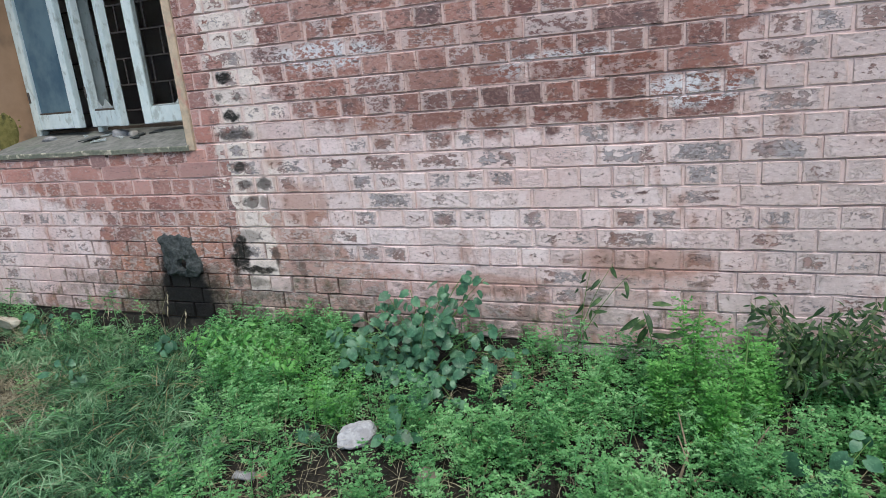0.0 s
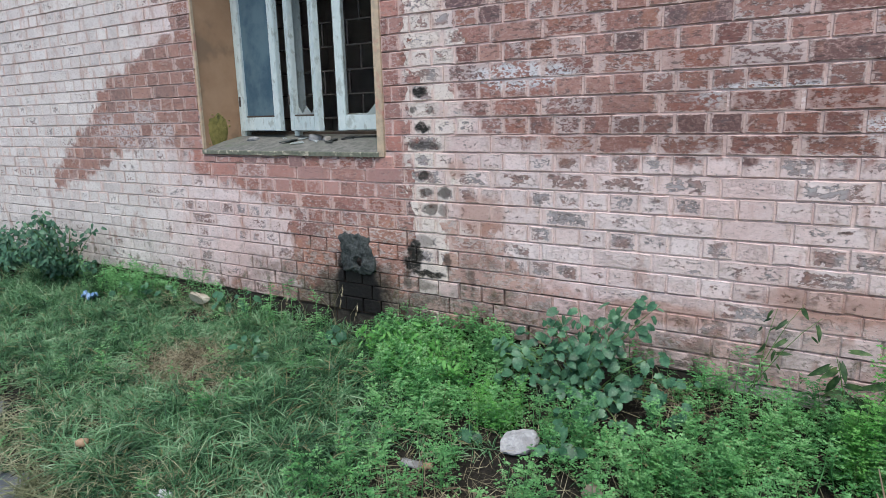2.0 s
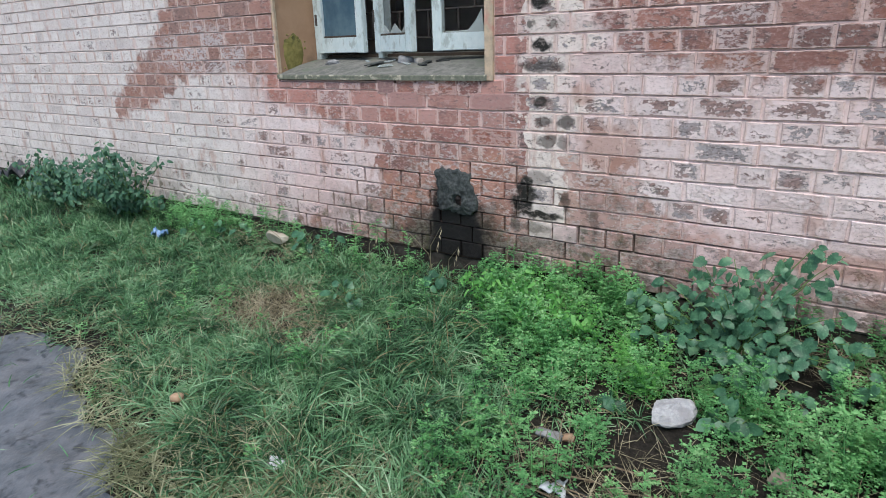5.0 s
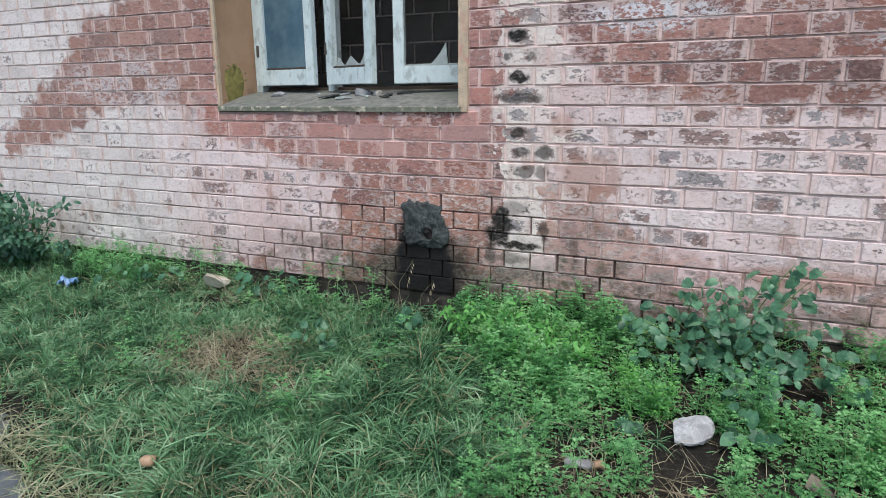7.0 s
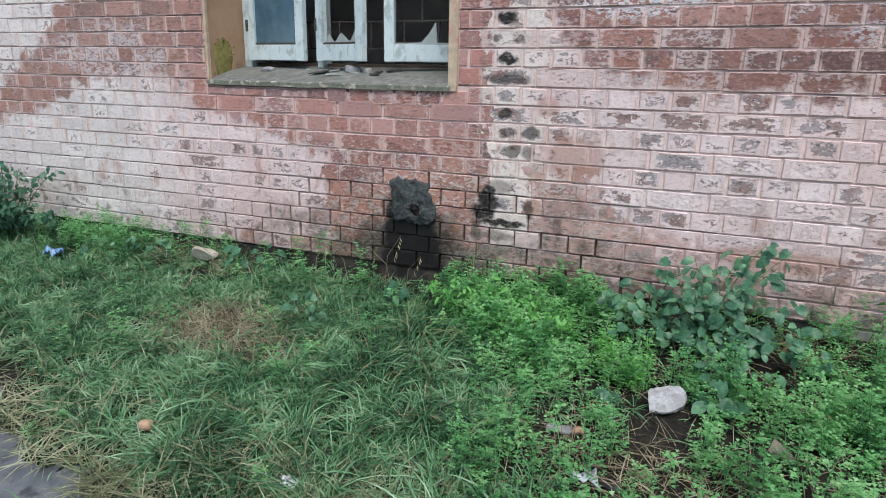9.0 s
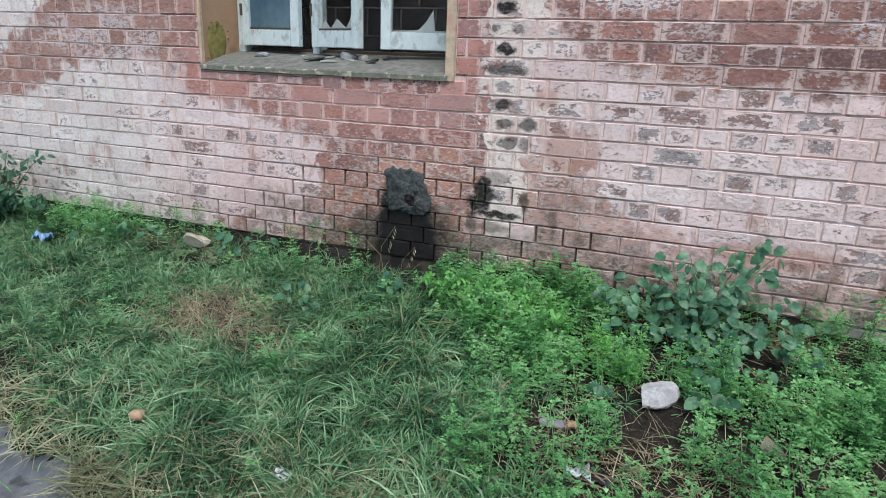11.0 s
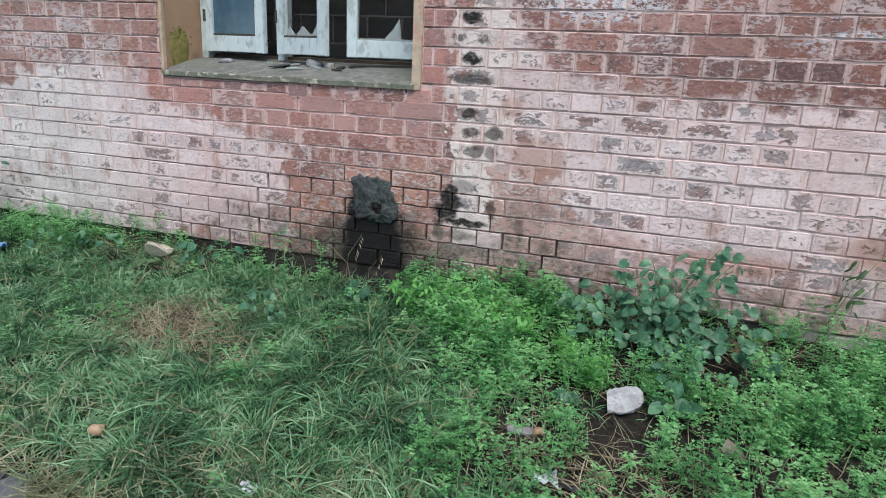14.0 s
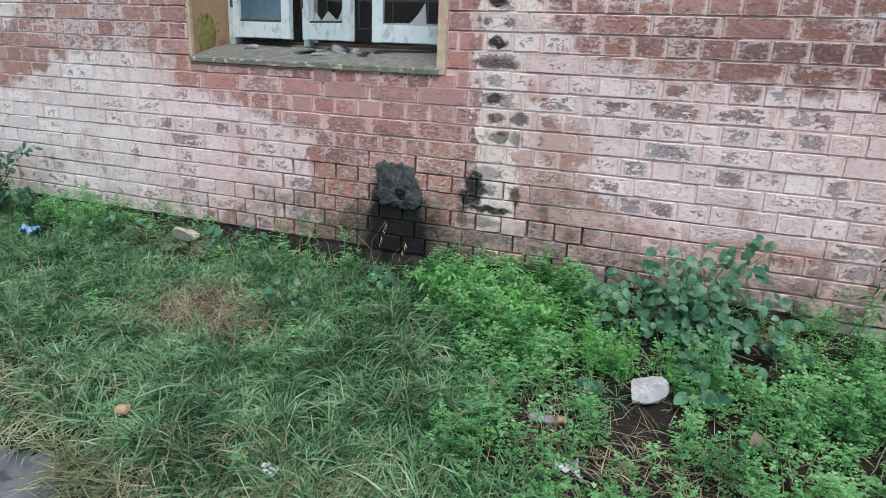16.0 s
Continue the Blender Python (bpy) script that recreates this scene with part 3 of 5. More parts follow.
bm = bmesh.new()
tmp = bpy.data.meshes.new("tmp")
for args in ((WALL_L, WIN_L - 0.02, -0.3, WALL_TOP), (WIN_R + 0.02, WALL_R, -0.3, WALL_TOP), (WIN_L - 0.02, WIN_R + 0.02, -0.3, WIN_B - 0.01), (WIN_L - 0.02, WIN_R + 0.02, WIN_T, WALL_TOP)):
    b = wall_block(*args)
    b.to_mesh(tmp)
    bm.from_mesh(tmp)
    b.free()
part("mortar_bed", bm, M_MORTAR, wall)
bm = bmesh.new()
for k in range(-9, 33):
    z0, z1 = BASE + k * COURSE + 0.0025, BASE + (k + 1) * COURSE - 0.0025
    if z1 > WALL_TOP:
        break
    opened = {-4: (-0.6, 0.2), -5: (-0.95, 0.3), -6: (-1.2, 0.42), -7: (-1.35, 0.6), -8: (-1.45, 0.7), -9: (-1.5, 0.8)}.get(k)
    spans = [(WALL_L, opened[0]), (opened[1], WALL_R)] if opened else [(WALL_L, WALL_R)]
    if z1 > WIN_B and z0 < WIN_T:
        spans = [(WALL_L, WIN_L - 0.02), (WIN_R + 0.03, WALL_R)]
        if z0 < WIN_B:
            m_ = box_bm(WIN_L - 0.02, WIN_R + 0.03, 0.0025, 0.022, z0, WIN_B - 0.02)
            m_.to_mesh(tmp)
            bm.from_mesh(tmp)
            m_.free()
    for a, b in spans:
        m_ = box_bm(a, b, 0.006, 0.022, z0, z1)
        m_.to_mesh(tmp)
        bm.from_mesh(tmp)
        m_.free()
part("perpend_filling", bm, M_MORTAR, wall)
# the bed joints: mortar washed out unevenly, deeper in the lowest courses
r = random.Random(15)
vs, fs = [], []
for k in range(-8, 33):
    zc, x = BASE + k * COURSE, -5.2
    while x < 3.7:
        w = r.uniform(0.05, 0.3)
        y = r.uniform(0.008, 0.019) if zc < 0.56 and x < 0.95 else r.uniform(0.004, 0.014)
        if zc < WIN_B - 0.02 or zc > WIN_T or x + w < WIN_L - 0.02 or x > WIN_R + 0.03:
            o = len(vs)
            vs += [(px, py, pz) for px in (x, x + w) for py in (y, 0.024) for pz in (zc - 0.0032, zc + 0.0032)]
            fs += [tuple(o + i for i in f) for f in ((0, 4, 5, 1), (1, 5, 7, 3), (0, 2, 6, 4), (0, 1, 3, 2), (4, 6, 7, 5))]
        x += w
me = bpy.data.meshes.new("bed_joint")
me.from_pydata(vs, [], fs)
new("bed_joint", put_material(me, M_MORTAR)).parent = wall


def brick_mesh(length, height, seed):
    """One brick's face and flanks with a worn, uneven arris; origin at the face's centre."""
    r = random.Random(seed)
    hx, hz = length / 2, height / 2
    j = lambda a: r.uniform(-a, a)
    long_ = (-1, -0.36, 0.3, 1) if length > 0.17 else (-1, 0.05, 1)
    ring = [(u, -1) for u in long_] + [(u, 1) for u in reversed(long_)]
    front, arris, back = [], [], []
    for u, w in ring:
        bite = 0.0045 * r.random() ** 2 + (0.004 if r.random() < 0.12 else 0.0)
        cx = abs(u) == 1
        front.append((u * hx - (u * (0.002 + bite) if cx else j(0.01)), j(0.0014), w * (hz - 0.0018 - bite * 0.8)))
        arris.append((u * (hx - abs(j(0.002))) if cx else front[-1][0], 0.004, w * (hz - bite * 0.5)))
        back.append((u * hx, 0.03, w * hz))
    n = len(ring)
    verts = front + arris + back
    faces = [tuple(range(n))]
    for k in range(n):
        n2 = (k + 1) % n
        faces.append((k, k + n, n2 + n, n2))
        faces.append((k + n, k + 2 * n, n2 + 2 * n, n2 + n))
    return verts, faces, [(v[0] / hx, v[2] / hz) for v in verts]


def brick_data(name, made):
    verts, faces, uv = made
    me = bpy.data.meshes.new(name)
    me.from_pydata(verts, [], faces)
    lay = me.uv_layers.new(name="face")
    for lp in me.loops:
        lay.data[lp.index].uv = uv[lp.vertex_index]
    return put_material(me, M_BRICK)


JOINT, BED = 0.0070, 0.0045
KINDS = {"s": PITCH - JOINT, "h": PITCH / 2 - JOINT}


def bond():
    """English bond: courses of stretchers and of headers by turns. Yields x0, x1, z0, z1 of each brick face."""
    r = random.Random(4)
    k = math.ceil((0.12 - BASE) / COURSE) - 1
    while BASE + (k + 1) * COURSE < WALL_TOP:
        z0, z1 = BASE + k * COURSE + BED * 0.5, BASE + (k + 1) * COURSE - BED * 0.5
        pitch, off = (PITCH, 0.0) if k % 2 == 0 else (PITCH / 2, PITCH / 4)
        lo = -5.2 if z1 < 2.6 else -9.0
        i = math.floor((lo - off) / pitch)
        while off + i * pitch < 3.7:
            a, b = off + i * pitch + JOINT / 2 + r.uniform(-0.003, 0.003), off + (i + 1) * pitch - JOINT / 2 + r.uniform(-0.003, 0.003)
            i += 1
            if z0 < WIN_B - 0.03 < z1:
                if a >= WIN_L - 0.05 and b <= WIN_R + 0.045:
                    yield a, b, z0, WIN_B - 0.018, r.uniform(-0.002, 0.002)
                    continue
                yield a, b, z0, z1 if b < WIN_L or a > WIN_R else WIN_B - 0.018, 0.0
                continue
            if z1 > WIN_B - 0.004 and z0 < WIN_T:
                if a >= WIN_L - 0.05 and b <= WIN_R + 0.045:
                    continue
                if a < WIN_L - 0.012 < b:
                    b = WIN_L - 0.012
                elif a < WIN_R + 0.042 < b:
                    a = WIN_R + 0.042
                if b - a < 0.025:
                    continue
            yield a, b, z0, z1, r.uniform(-0.002, 0.002)
        k += 1


# ---- window ----
window = empty("window_1", (0, 0, 0), "old casement window, pale blue frame, broken panes, iron grille", "window", kind="structure")
YF = 0.285
part("reveal_left", box_bm(WIN_L - 0.03, WIN_L, 0.004, 0.40, WIN_B, WIN_T, 0.003, cuts=3), M_PLASTER, window, "ochre plastered reveal")
part("reveal_right", box_bm(WIN_R, WIN_R + 0.03, 0.004, 0.40, WIN_B, WIN_T), M_PLASTER, window)
part("reveal_top", box_bm(WIN_L - 0.03, WIN_R + 0.03, 0.004, 0.40, WIN_T, WIN_T + 0.02), M_PLASTER, window)
part("rim", box_bm(WIN_L - 0.010, WIN_L + 0.006, -0.006, 0.012, WIN_B - 0.005, WIN_T, 0.002, 0.001, cuts=4), M_RIM, window, "chipped cream plaster arris")
part("rim", box_bm(WIN_R - 0.006, WIN_R + 0.038, -0.006, 0.012, WIN_B - 0.005, WIN_T, 0.002, 0.001, cuts=4), M_RIM, window, "chipped cream plaster arris")
bm = bmesh.new()
rows = []
for i in range(25):
    x = WIN_L - 0.008 + (WIN_R - WIN_L + 0.016) * i / 24
    w = 0.004 * noise.noise(Vector((x * 6, 1, 2)))
    rows.append([bm.verts.new((x, y, z)) for y, z in ((0.012, WIN_B - 0.008), (-0.012 + w, WIN_B - 0.005 + w), (-0.013 + w, WIN_B + 0.015 + w), (-0.010, WIN_B + 0.019 + w), (0.14, WIN_B + 0.062 + w), (0.42, WIN_B + 0.112))])
for a, b in zip(rows, rows[1:]):
    for k in range(5):
        f = bm.faces.new((a[k], b[k], b[k + 1], a[k + 1]))
        f.material_index = 1 if k < 3 else 0
        f.smooth = k >= 3
sill = part("window_sill", bm, M_SILL, window, "sloping grey cement sill, chipped edge")
sill.data.materials.append(M_SILLEDGE)


def sill_z(y):
    return WIN_B + 0.030 + 0.229 * y if y < 0.14 else WIN_B + 0.062 + (y - 0.14) * 0.154


def blob_patch(cx, cz, rx, rz, seed, n=36, rings=7):
    """A ragged mossy crust on the left reveal, lumpy and a few millimetres thick."""
    bm = bmesh.new()
    mid = bm.verts.new((0.008, cx, cz))
    loops_ = []
    for q_ in range(1, rings + 1):
        ring, u = [], q_ / rings
        for i in range(n):
            a = 2 * math.pi * i / n
            c, s = math.cos(a), math.sin(a)
            k = u * (1 + 0.25 * noise.noise(Vector((c * 1.5, s * 1.5, seed))) + 0.16 * noise.noise(Vector((c * 5, s * 5, seed))))
            y, z = cx + rx * k * c, cz + rz * k * s
            h = 0.0 if q_ == rings else 0.006 * (1 - u * u) + 0.002 + 0.004 * noise.noise(Vector((y * 60, z * 60, seed)))
            ring.append(bm.verts.new((h, y, z)))
        loops_.append(ring)
    for i in range(n):
        bm.faces.new((mid, loops_[0][i], loops_[0][(i + 1) % n]))
    for a, b in zip(loops_, loops_[1:]):
        for i in range(n):
            j = (i + 1) % n
            bm.faces.new((a[i], b[i], b[j], a[j]))
    for f in bm.faces:
        f.smooth = True
    return bm


r = random.Random(44)
for k, (cy, cz, ry, rz) in enumerate([(0.115, 1.065, 0.075, 0.10)] + [(0.125 + r.gauss(0, 0.045), 1.08 + r.gauss(0, 0.05), r.uniform(0.004, 0.009), r.uniform(0.004, 0.010)) for _ in range(22)]):
    if k == 0 or (0.03 < cy < 0.24 and cz - rz > sill_z(cy)):
        moss = part("moss_patch", blob_patch(cy, cz, ry, rz, 3 + k, 36 if k == 0 else 12, 7 if k == 0 else 3), M_MOSS, window, "yellow-green moss crust")
        moss.location.x = WIN_L

FB, FT = 1.045, 2.28
part("frame_post", box_bm(WIN_L + 0.001, WIN_L + 0.05, YF, YF + 0.09, 1.0, FT, 0.004), M_PAINTWOOD, window)
part("frame_post", box_bm(WIN_R - 0.05, WIN_R - 0.001, YF, YF + 0.09, 1.0, FT, 0.004), M_PAINTWOOD, window)
part("mullion", box_bm(-1.015, -0.975, YF + 0.01, YF + 0.09, 1.0, FT, 0.004), M_PAINTWOOD, window)
part("frame_head", box_bm(WIN_L + 0.05, WIN_R - 0.05, YF, YF + 0.09, FT - 0.06, FT, 0.004), M_PAINTWOOD, window)
part("frame_foot", box_bm(WIN_L + 0.05, WIN_R - 0.05, YF + 0.04, YF + 0.09, 0.99, 1.045, 0.004), M_DARKWOOD, window)


def shards(w, z0, teeth, seed):
    """Glass left standing in a broken pane: a jagged strip with thickness."""
    bm = bmesh.new()
    r = random.Random(seed)
    top = []
    for x, h in teeth:
        top.append((x * w, z0 + h))
    for (xa, ha), (xb, hb) in zip(top, top[1:]):
        vs = [bm.verts.new(p) for p in ((xa, -0.0015, z0), (xb, -0.0015, z0), (xb, -0.0015, hb), (xa, -0.0015, ha), (xa, 0.0015, z0), (xb, 0.0015, z0), (xb, 0.0015, hb), (xa, 0.0015, ha))]
        for f in ((0, 1, 2, 3), (5, 4, 7, 6), (3, 2, 6, 7), (1, 5, 6, 2), (4, 0, 3, 7)):
            bm.faces.new([vs[i] for i in f])
    return bm


def casement(hinge, width, turn, pane, teeth=(), left=True):
    """A wooden leaf with stiles, rails and its pane. It hangs on hinge and opens by turn degrees."""
    leaf = part("casement_leaf", box_bm(0, 0.052, -0.018, 0.018, FB + 0.01, FT - 0.06, 0.003), M_PAINTWOOD, window, "peeling pale blue wooden leaf standing ajar")
    leaf.matrix_world = pose(hinge[0], hinge[1], 0, 0, 0, turn)
    part("stile", box_bm(width - 0.052, width, -0.018, 0.018, FB + 0.01, FT - 0.06, 0.003), M_PAINTWOOD, leaf)
    part("bottom_rail", box_bm(0.052, width - 0.052, -0.017, 0.017, FB + 0.012, FB + 0.092, 0.003), M_PAINTWOOD, leaf)
    part("top_rail", box_bm(0.052, width - 0.052, -0.017, 0.017, FT - 0.12, FT - 0.062, 0.003), M_PAINTWOOD, leaf)
    part("glazing_bead", box_bm(0.052, width - 0.052, -0.012, 0.0, FB + 0.092, FB + 0.102, 0.002), M_DARKWOOD, leaf)
    for hz in (FB + 0.16, FT - 0.25):
        part("hinge", box_bm(-0.006, 0.012, -0.022, -0.012, hz, hz + 0.06, 0.002), M_IRON, leaf)
    if pane:
        part("pane", box_bm(0.050, width - 0.050, -0.002, 0.002, FB + 0.09, FT - 0.11), M_GLASS, leaf, "dusty blue reflecting pane")
    elif teeth:
        b = shards(width - 0.10, FB + 0.09, teeth, 2)
        for v in b.verts:
            v.co.x += 0.05
        part("broken_pane", b, M_SHARD, leaf, "jagged broken glass remnant")
    return leaf


def shard_material():
    n = Nodes("dirty_broken_glass")
    pos = n.add("ShaderNodeNewGeometry").outputs["Position"]
    f = n.noise(pos, 30.0, 4)
    n.bsdf.inputs["Alpha"].default_value = 0.5
    return n.done(n.mix(f, (0.42, 0.50, 0.50), (0.60, 0.66, 0.65)), 0.2, 0.5)


M_SHARD = shard_material()
casement((WIN_L + 0.045, YF - 0.005), 0.385, -6, True)
casement((-0.985, YF - 0.02), 0.36, -20, False, [(0.0, 0.012), (0.06, 0.015), (0.14, 0.055), (0.30, 0.018), (0.34, 0.015), (0.52, 0.058), (0.74, 0.02), (0.80, 0.02), (0.96, 0.075), (1.0, 0.06)])
casement((WIN_R - 0.04, YF - 0.02), 0.385, 190, False, [(0.0, 0.010), (0.26, 0.012), (0.29, 0.105), (0.40, 0.055), (0.54, 0.012), (1.0, 0.008)])

grille = empty("grille", (0, 0, 0), "rusty iron window grille with staggered bars", "window grille")
for i in range(9):
    z = 1.12 + i * 0.135
    part("grille_bar", box_bm(WIN_L, WIN_R, 0.405, 0.411, z, z + 0.008), M_IRON, grille)
    for x in np.arange(WIN_L + (0.06 if i % 2 else 0.15), WIN_R, 0.19):
        part("grille_upright", box_bm(x, x + 0.008, 0.4045, 0.4105, z + 0.008, z + 0.135), M_IRON, grille)
# the dark room behind
room = empty("room", (0, 0, 0), "dim empty room behind the window", "room", kind="structure")
for nm, a in (("room_back", (-2.6, 1.0, 2.4, 2.46, -0.1, 3.2)), ("room_side", (-2.66, -2.6, 0.44, 2.46, -0.1, 3.2)), ("room_side", (1.0, 1.06, 0.44, 2.46, -0.1, 3.2)),
              ("room_floor", (-2.6, 1.0, 0.44, 2.4, -0.1, 0.0)), ("room_ceiling", (-2.66, 1.06, 0.36, 2.46, 3.2, 3.3))):
    part(nm, box_bm(*a), M_ROOM, room)

# rubble and glass on the sill
def thing(name, bm, mat, m, label, category, group="", smooth=True):
    ob = part(name, bm, mat)
    ob.matrix_world = m
    if smooth:
        for p in ob.data.polygons:
            p.use_smooth = True
    return tagged(ob, label, category, group)


thing("stone", rock_bm(0.042, 0.026, 0.018, 11, 0.3), M_STONE, pose(-1.235, 0.17, sill_z(0.17) - 0.004, 0, 0, 15), "small pale stone lying on the window sill", "stone")
thing("brickbat", rock_bm(0.045, 0.04, 0.026, 12, 0.3, 0.5), M_STONE, pose(-0.745, 0.19, sill_z(0.19) - 0.004, 0, 10, 30), "pale broken rubble lump on the window sill", "rubble")
thing("brickbat", rock_bm(0.025, 0.022, 0.018, 13, 0.3, 0.5), M_CEMENT, pose(-0.66, 0.19, sill_z(0.19) - 0.004, 0, 0, 70), "grey rubble crumb on the window sill", "rubble")
r = random.Random(8)
for i, (x, y, s) in enumerate([(-0.92, 0.14, 0.07), (-0.80, 0.10, 0.05), (-0.62, 0.16, 0.06), (-0.70, 0.13, 0.035), (-0.52, 0.20, 0.04), (-0.86, 0.20, 0.05), (-0.58, 0.12, 0.03), (-1.02, 0.20, 0.03)]):
    bm = bmesh.new()
    ang = sorted(r.uniform(0, 6.28) for _ in range(5))
    lo = [bm.verts.new((s * math.cos(a), s * 0.7 * math.sin(a), 0)) for a in ang]
    hi = [bm.verts.new((v.co.x, v.co.y, 0.004)) for v in lo]
    bm.faces.new(hi)
    bm.faces.new(lo[::-1])
    for k in range(5):
        bm.faces.new((lo[k], lo[(k + 1) % 5], hi[(k + 1) % 5], hi[k]))
    thing("glass_shard", bm, M_SHARD if i % 2 else M_WETCEMENT, pose(x, y, sill_z(y) + 0.003, 9, r.uniform(-6, 6), 0), "broken grey glass shard on the window sill", "glass shard", "shards on the sill", False)


# ---- drain patch ----
def drain():
    ob = empty("wall_drain", (-0.315, 0, 0.39), "dark damp cement patch round a drain hole in the wall", "drain")
    n, rings, bm = 72, 14, bmesh.new()
    loops_ = []
    for q_ in range(rings + 2):
        ring = []
        for i in range(n):
            a = 2 * math.pi * i / n
            c, s = math.cos(a), math.sin(a)
            m = (abs(c / 0.118) ** 5 + abs(s / 0.108) ** 5) ** 0.2
            k = (1 / m) * (0.93 + 0.22 * noise.noise(Vector((c * 1.3, s * 1.3, 5.0)))) + 0.017 * noise.noise(Vector((c * 5, s * 5, 1.0)))
            rim = Vector((-0.01 + k * c - 0.02 * s, 0, 0.03 + k * s))
            hole = Vector((0.012 + 0.030 * c, 0, -0.01 + 0.030 * s))
            if q_ == 0:
                p = Vector((0.012 + 0.026 * c, 0.004, -0.01 + 0.026 * s))
            elif q_ == rings + 1:
                p = Vector((rim.x * 1.04, 0.010, rim.z * 1.02))
            else:
                t = (q_ - 1) / (rings - 1)
                p = hole.lerp(rim, t)
                p.y = -0.026 * (1 - t) - 0.010 * t + 0.010 * noise.noise(Vector((p.x * 24, 3.0, p.z * 24))) + 0.006 * noise.noise(Vector((p.x * 60, 8.0, p.z * 60)))
            ring.append(bm.verts.new(p))
        loops_.append(ring)
    for a, b in zip(loops_, loops_[1:]):
        for i in range(n):
            j = (i + 1) % n
            bm.faces.new((a[j], a[i], b[i], b[j])).smooth = True
    # black face closes the shallow hole, painting in the dark of its depth
    bm.faces.new(loops_[0]).material_index = 1
    part("cement_patch", bm, M_WETCEMENT, ob).data.materials.append(M_BLACK)
    return ob


drain()

# ---- plinth ----
plinth = empty("plinth", (0, 0, 0), "grey cement footing course under the brick wall, mossy and chipped", "plinth", kind="structure")
PL_TOP = BASE + (math.ceil((0.12 - BASE) / COURSE) - 1) * COURSE + 0.002
x, i = -5.2, 0
r = random.Random(21)
while x < 3.7:
    w = r.uniform(0.42, 0.62)
    part("footing_block", box_bm(x, x + w - 0.012, (0.012 if x < 1.15 else -0.006) + r.uniform(-0.006, 0.006), 0.05, -0.25, PL_TOP - 0.006 - r.uniform(0, 0.008), 0.006, 0.003, i, 3), M_CEMENT if x > 1.15 else M_FOOTING, plinth)
    x += w
    i += 1


# ---- grass ----
def blades(n, xy, rng, length, width, lean, droop, z_off=0.0, th=None, size=1.0):
    """n bent tapering blades rooted at xy. Returns corners and triangles."""
    L = (length[0] + (length[1] - length[0]) * rng.random(n) ** 1.5) * size
    W = width[0] + (width[1] - width[0]) * rng.random(n)
    th = rng.random(n) * 2 * np.pi if th is None else th
    le = lean[0] + (lean[1] - lean[0]) * rng.random(n)
    dr = droop[0] + (droop[1] - droop[0]) * rng.random(n)
    h = np.stack([np.cos(th), np.sin(th)], 1)
    side = np.stack([-np.sin(th), np.cos(th)], 1)
    tw = rng.normal(0, 0.8, n)
    root = np.stack([xy[:, 0], xy[:, 1], ground_z(xy[:, 0], xy[:, 1]) + z_off], 1)
    out = np.zeros((n, 9, 3))
    for k, (s, wk) in enumerate(((0.0, 0.8), (0.3, 1.0), (0.58, 0.85), (0.82, 0.5))):
        r_ = L * (s * np.sin(le) + dr * s * s * 0.55)
        z_ = L * (s * np.cos(le) - dr * s * s * 0.60)
        c = root.copy()
        c[:, :2] += h * r_[:, None] + side * (tw * 0.16 * L * s * s)[:, None]
        c[:, 2] += z_
        low = ground_z(c[:, 0], c[:, 1]) + 0.004
        c[:, 2] = np.maximum(c[:, 2], low)
        c[:, 1] = np.minimum(c[:, 1], -0.012)
        off = np.zeros((n, 3))
        off[:, :2] = side * (W * wk / 2)[:, None]
        off[:, 2] = W * wk * 0.35 * np.sin(tw * 3)
        out[:, 2 * k], out[:, 2 * k + 1] = c - off, c + off
    r_ = L * (np.sin(le) + dr * 0.55)
    tip = root.copy()
    tip[:, :2] += h * r_[:, None] + side * (tw * 0.16 * L)[:, None]
    tip[:, 2] = np.maximum(tip[:, 2] + L * (np.cos(le) - dr * 0.60), ground_z(tip[:, 0], tip[:, 1]) + 0.004)
    tip[:, 1] = np.minimum(tip[:, 1], -0.012)
    out[:, 8] = tip
    f = np.array([(0, 1, 3), (0, 3, 2), (2, 3, 5), (2, 5, 4), (4, 5, 7), (4, 7, 6), (6, 7, 8)])
    tri = (np.arange(n)[:, None, None] * 9 + f[None]).reshape(-1, 3)
    return out.reshape(-1, 3), tri


def sheaves(centres, per, rng, radius, length, width, lean, droop):
    """Tufts: from each centre a sheaf of blades that arch outwards, each tuft of its own size."""
    n = len(centres) * per
    a = rng.random(n) * 2 * np.pi
    size = np.repeat(rng.uniform(0.65, 1.3, len(centres)), per)
    off = np.stack([np.cos(a), np.sin(a)], 1) * (radius * size * np.sqrt(rng.random(n)))[:, None]
    wind = np.repeat(rng.random(len(centres)) * 2 * np.pi, per)
    th = np.where(rng.random(n) < 0.7, a, wind) + rng.normal(0, 0.5, n)
    return blades(n, np.repeat(centres, per, 0) + off, rng, length, width, lean, droop, 0.0, th, size)


def scatter(n, rng, x0, x1, y0, y1, keep):
    """n places in a rectangle where keep(x, y), a chance from 0 to 1, allows."""
    got = []
    k = 0
    while k < n:
        p = np.stack([rng.uniform(x0, x1, n), rng.uniform(y0, y1, n)], 1)
        p = p[rng.random(n) < keep(p[:, 0], p[:, 1])]
        got.append(p)
        k += len(p)
    return np.concatenate(got)[:n]


def patch(x, y, cx, cy, rx, ry):
    return np.clip(1.3 - np.hypot((x - cx) / rx, (y - cy) / ry), 0, 1)


def waves(x, y, f, a=0.0):
    return 0.5 + 0.25 * (np.sin(f * x + 1.7 * np.sin(f * 0.8 * y + a)) + np.sin(f * 1.1 * y + 1.3 * np.sin(f * 0.7 * x - a)))


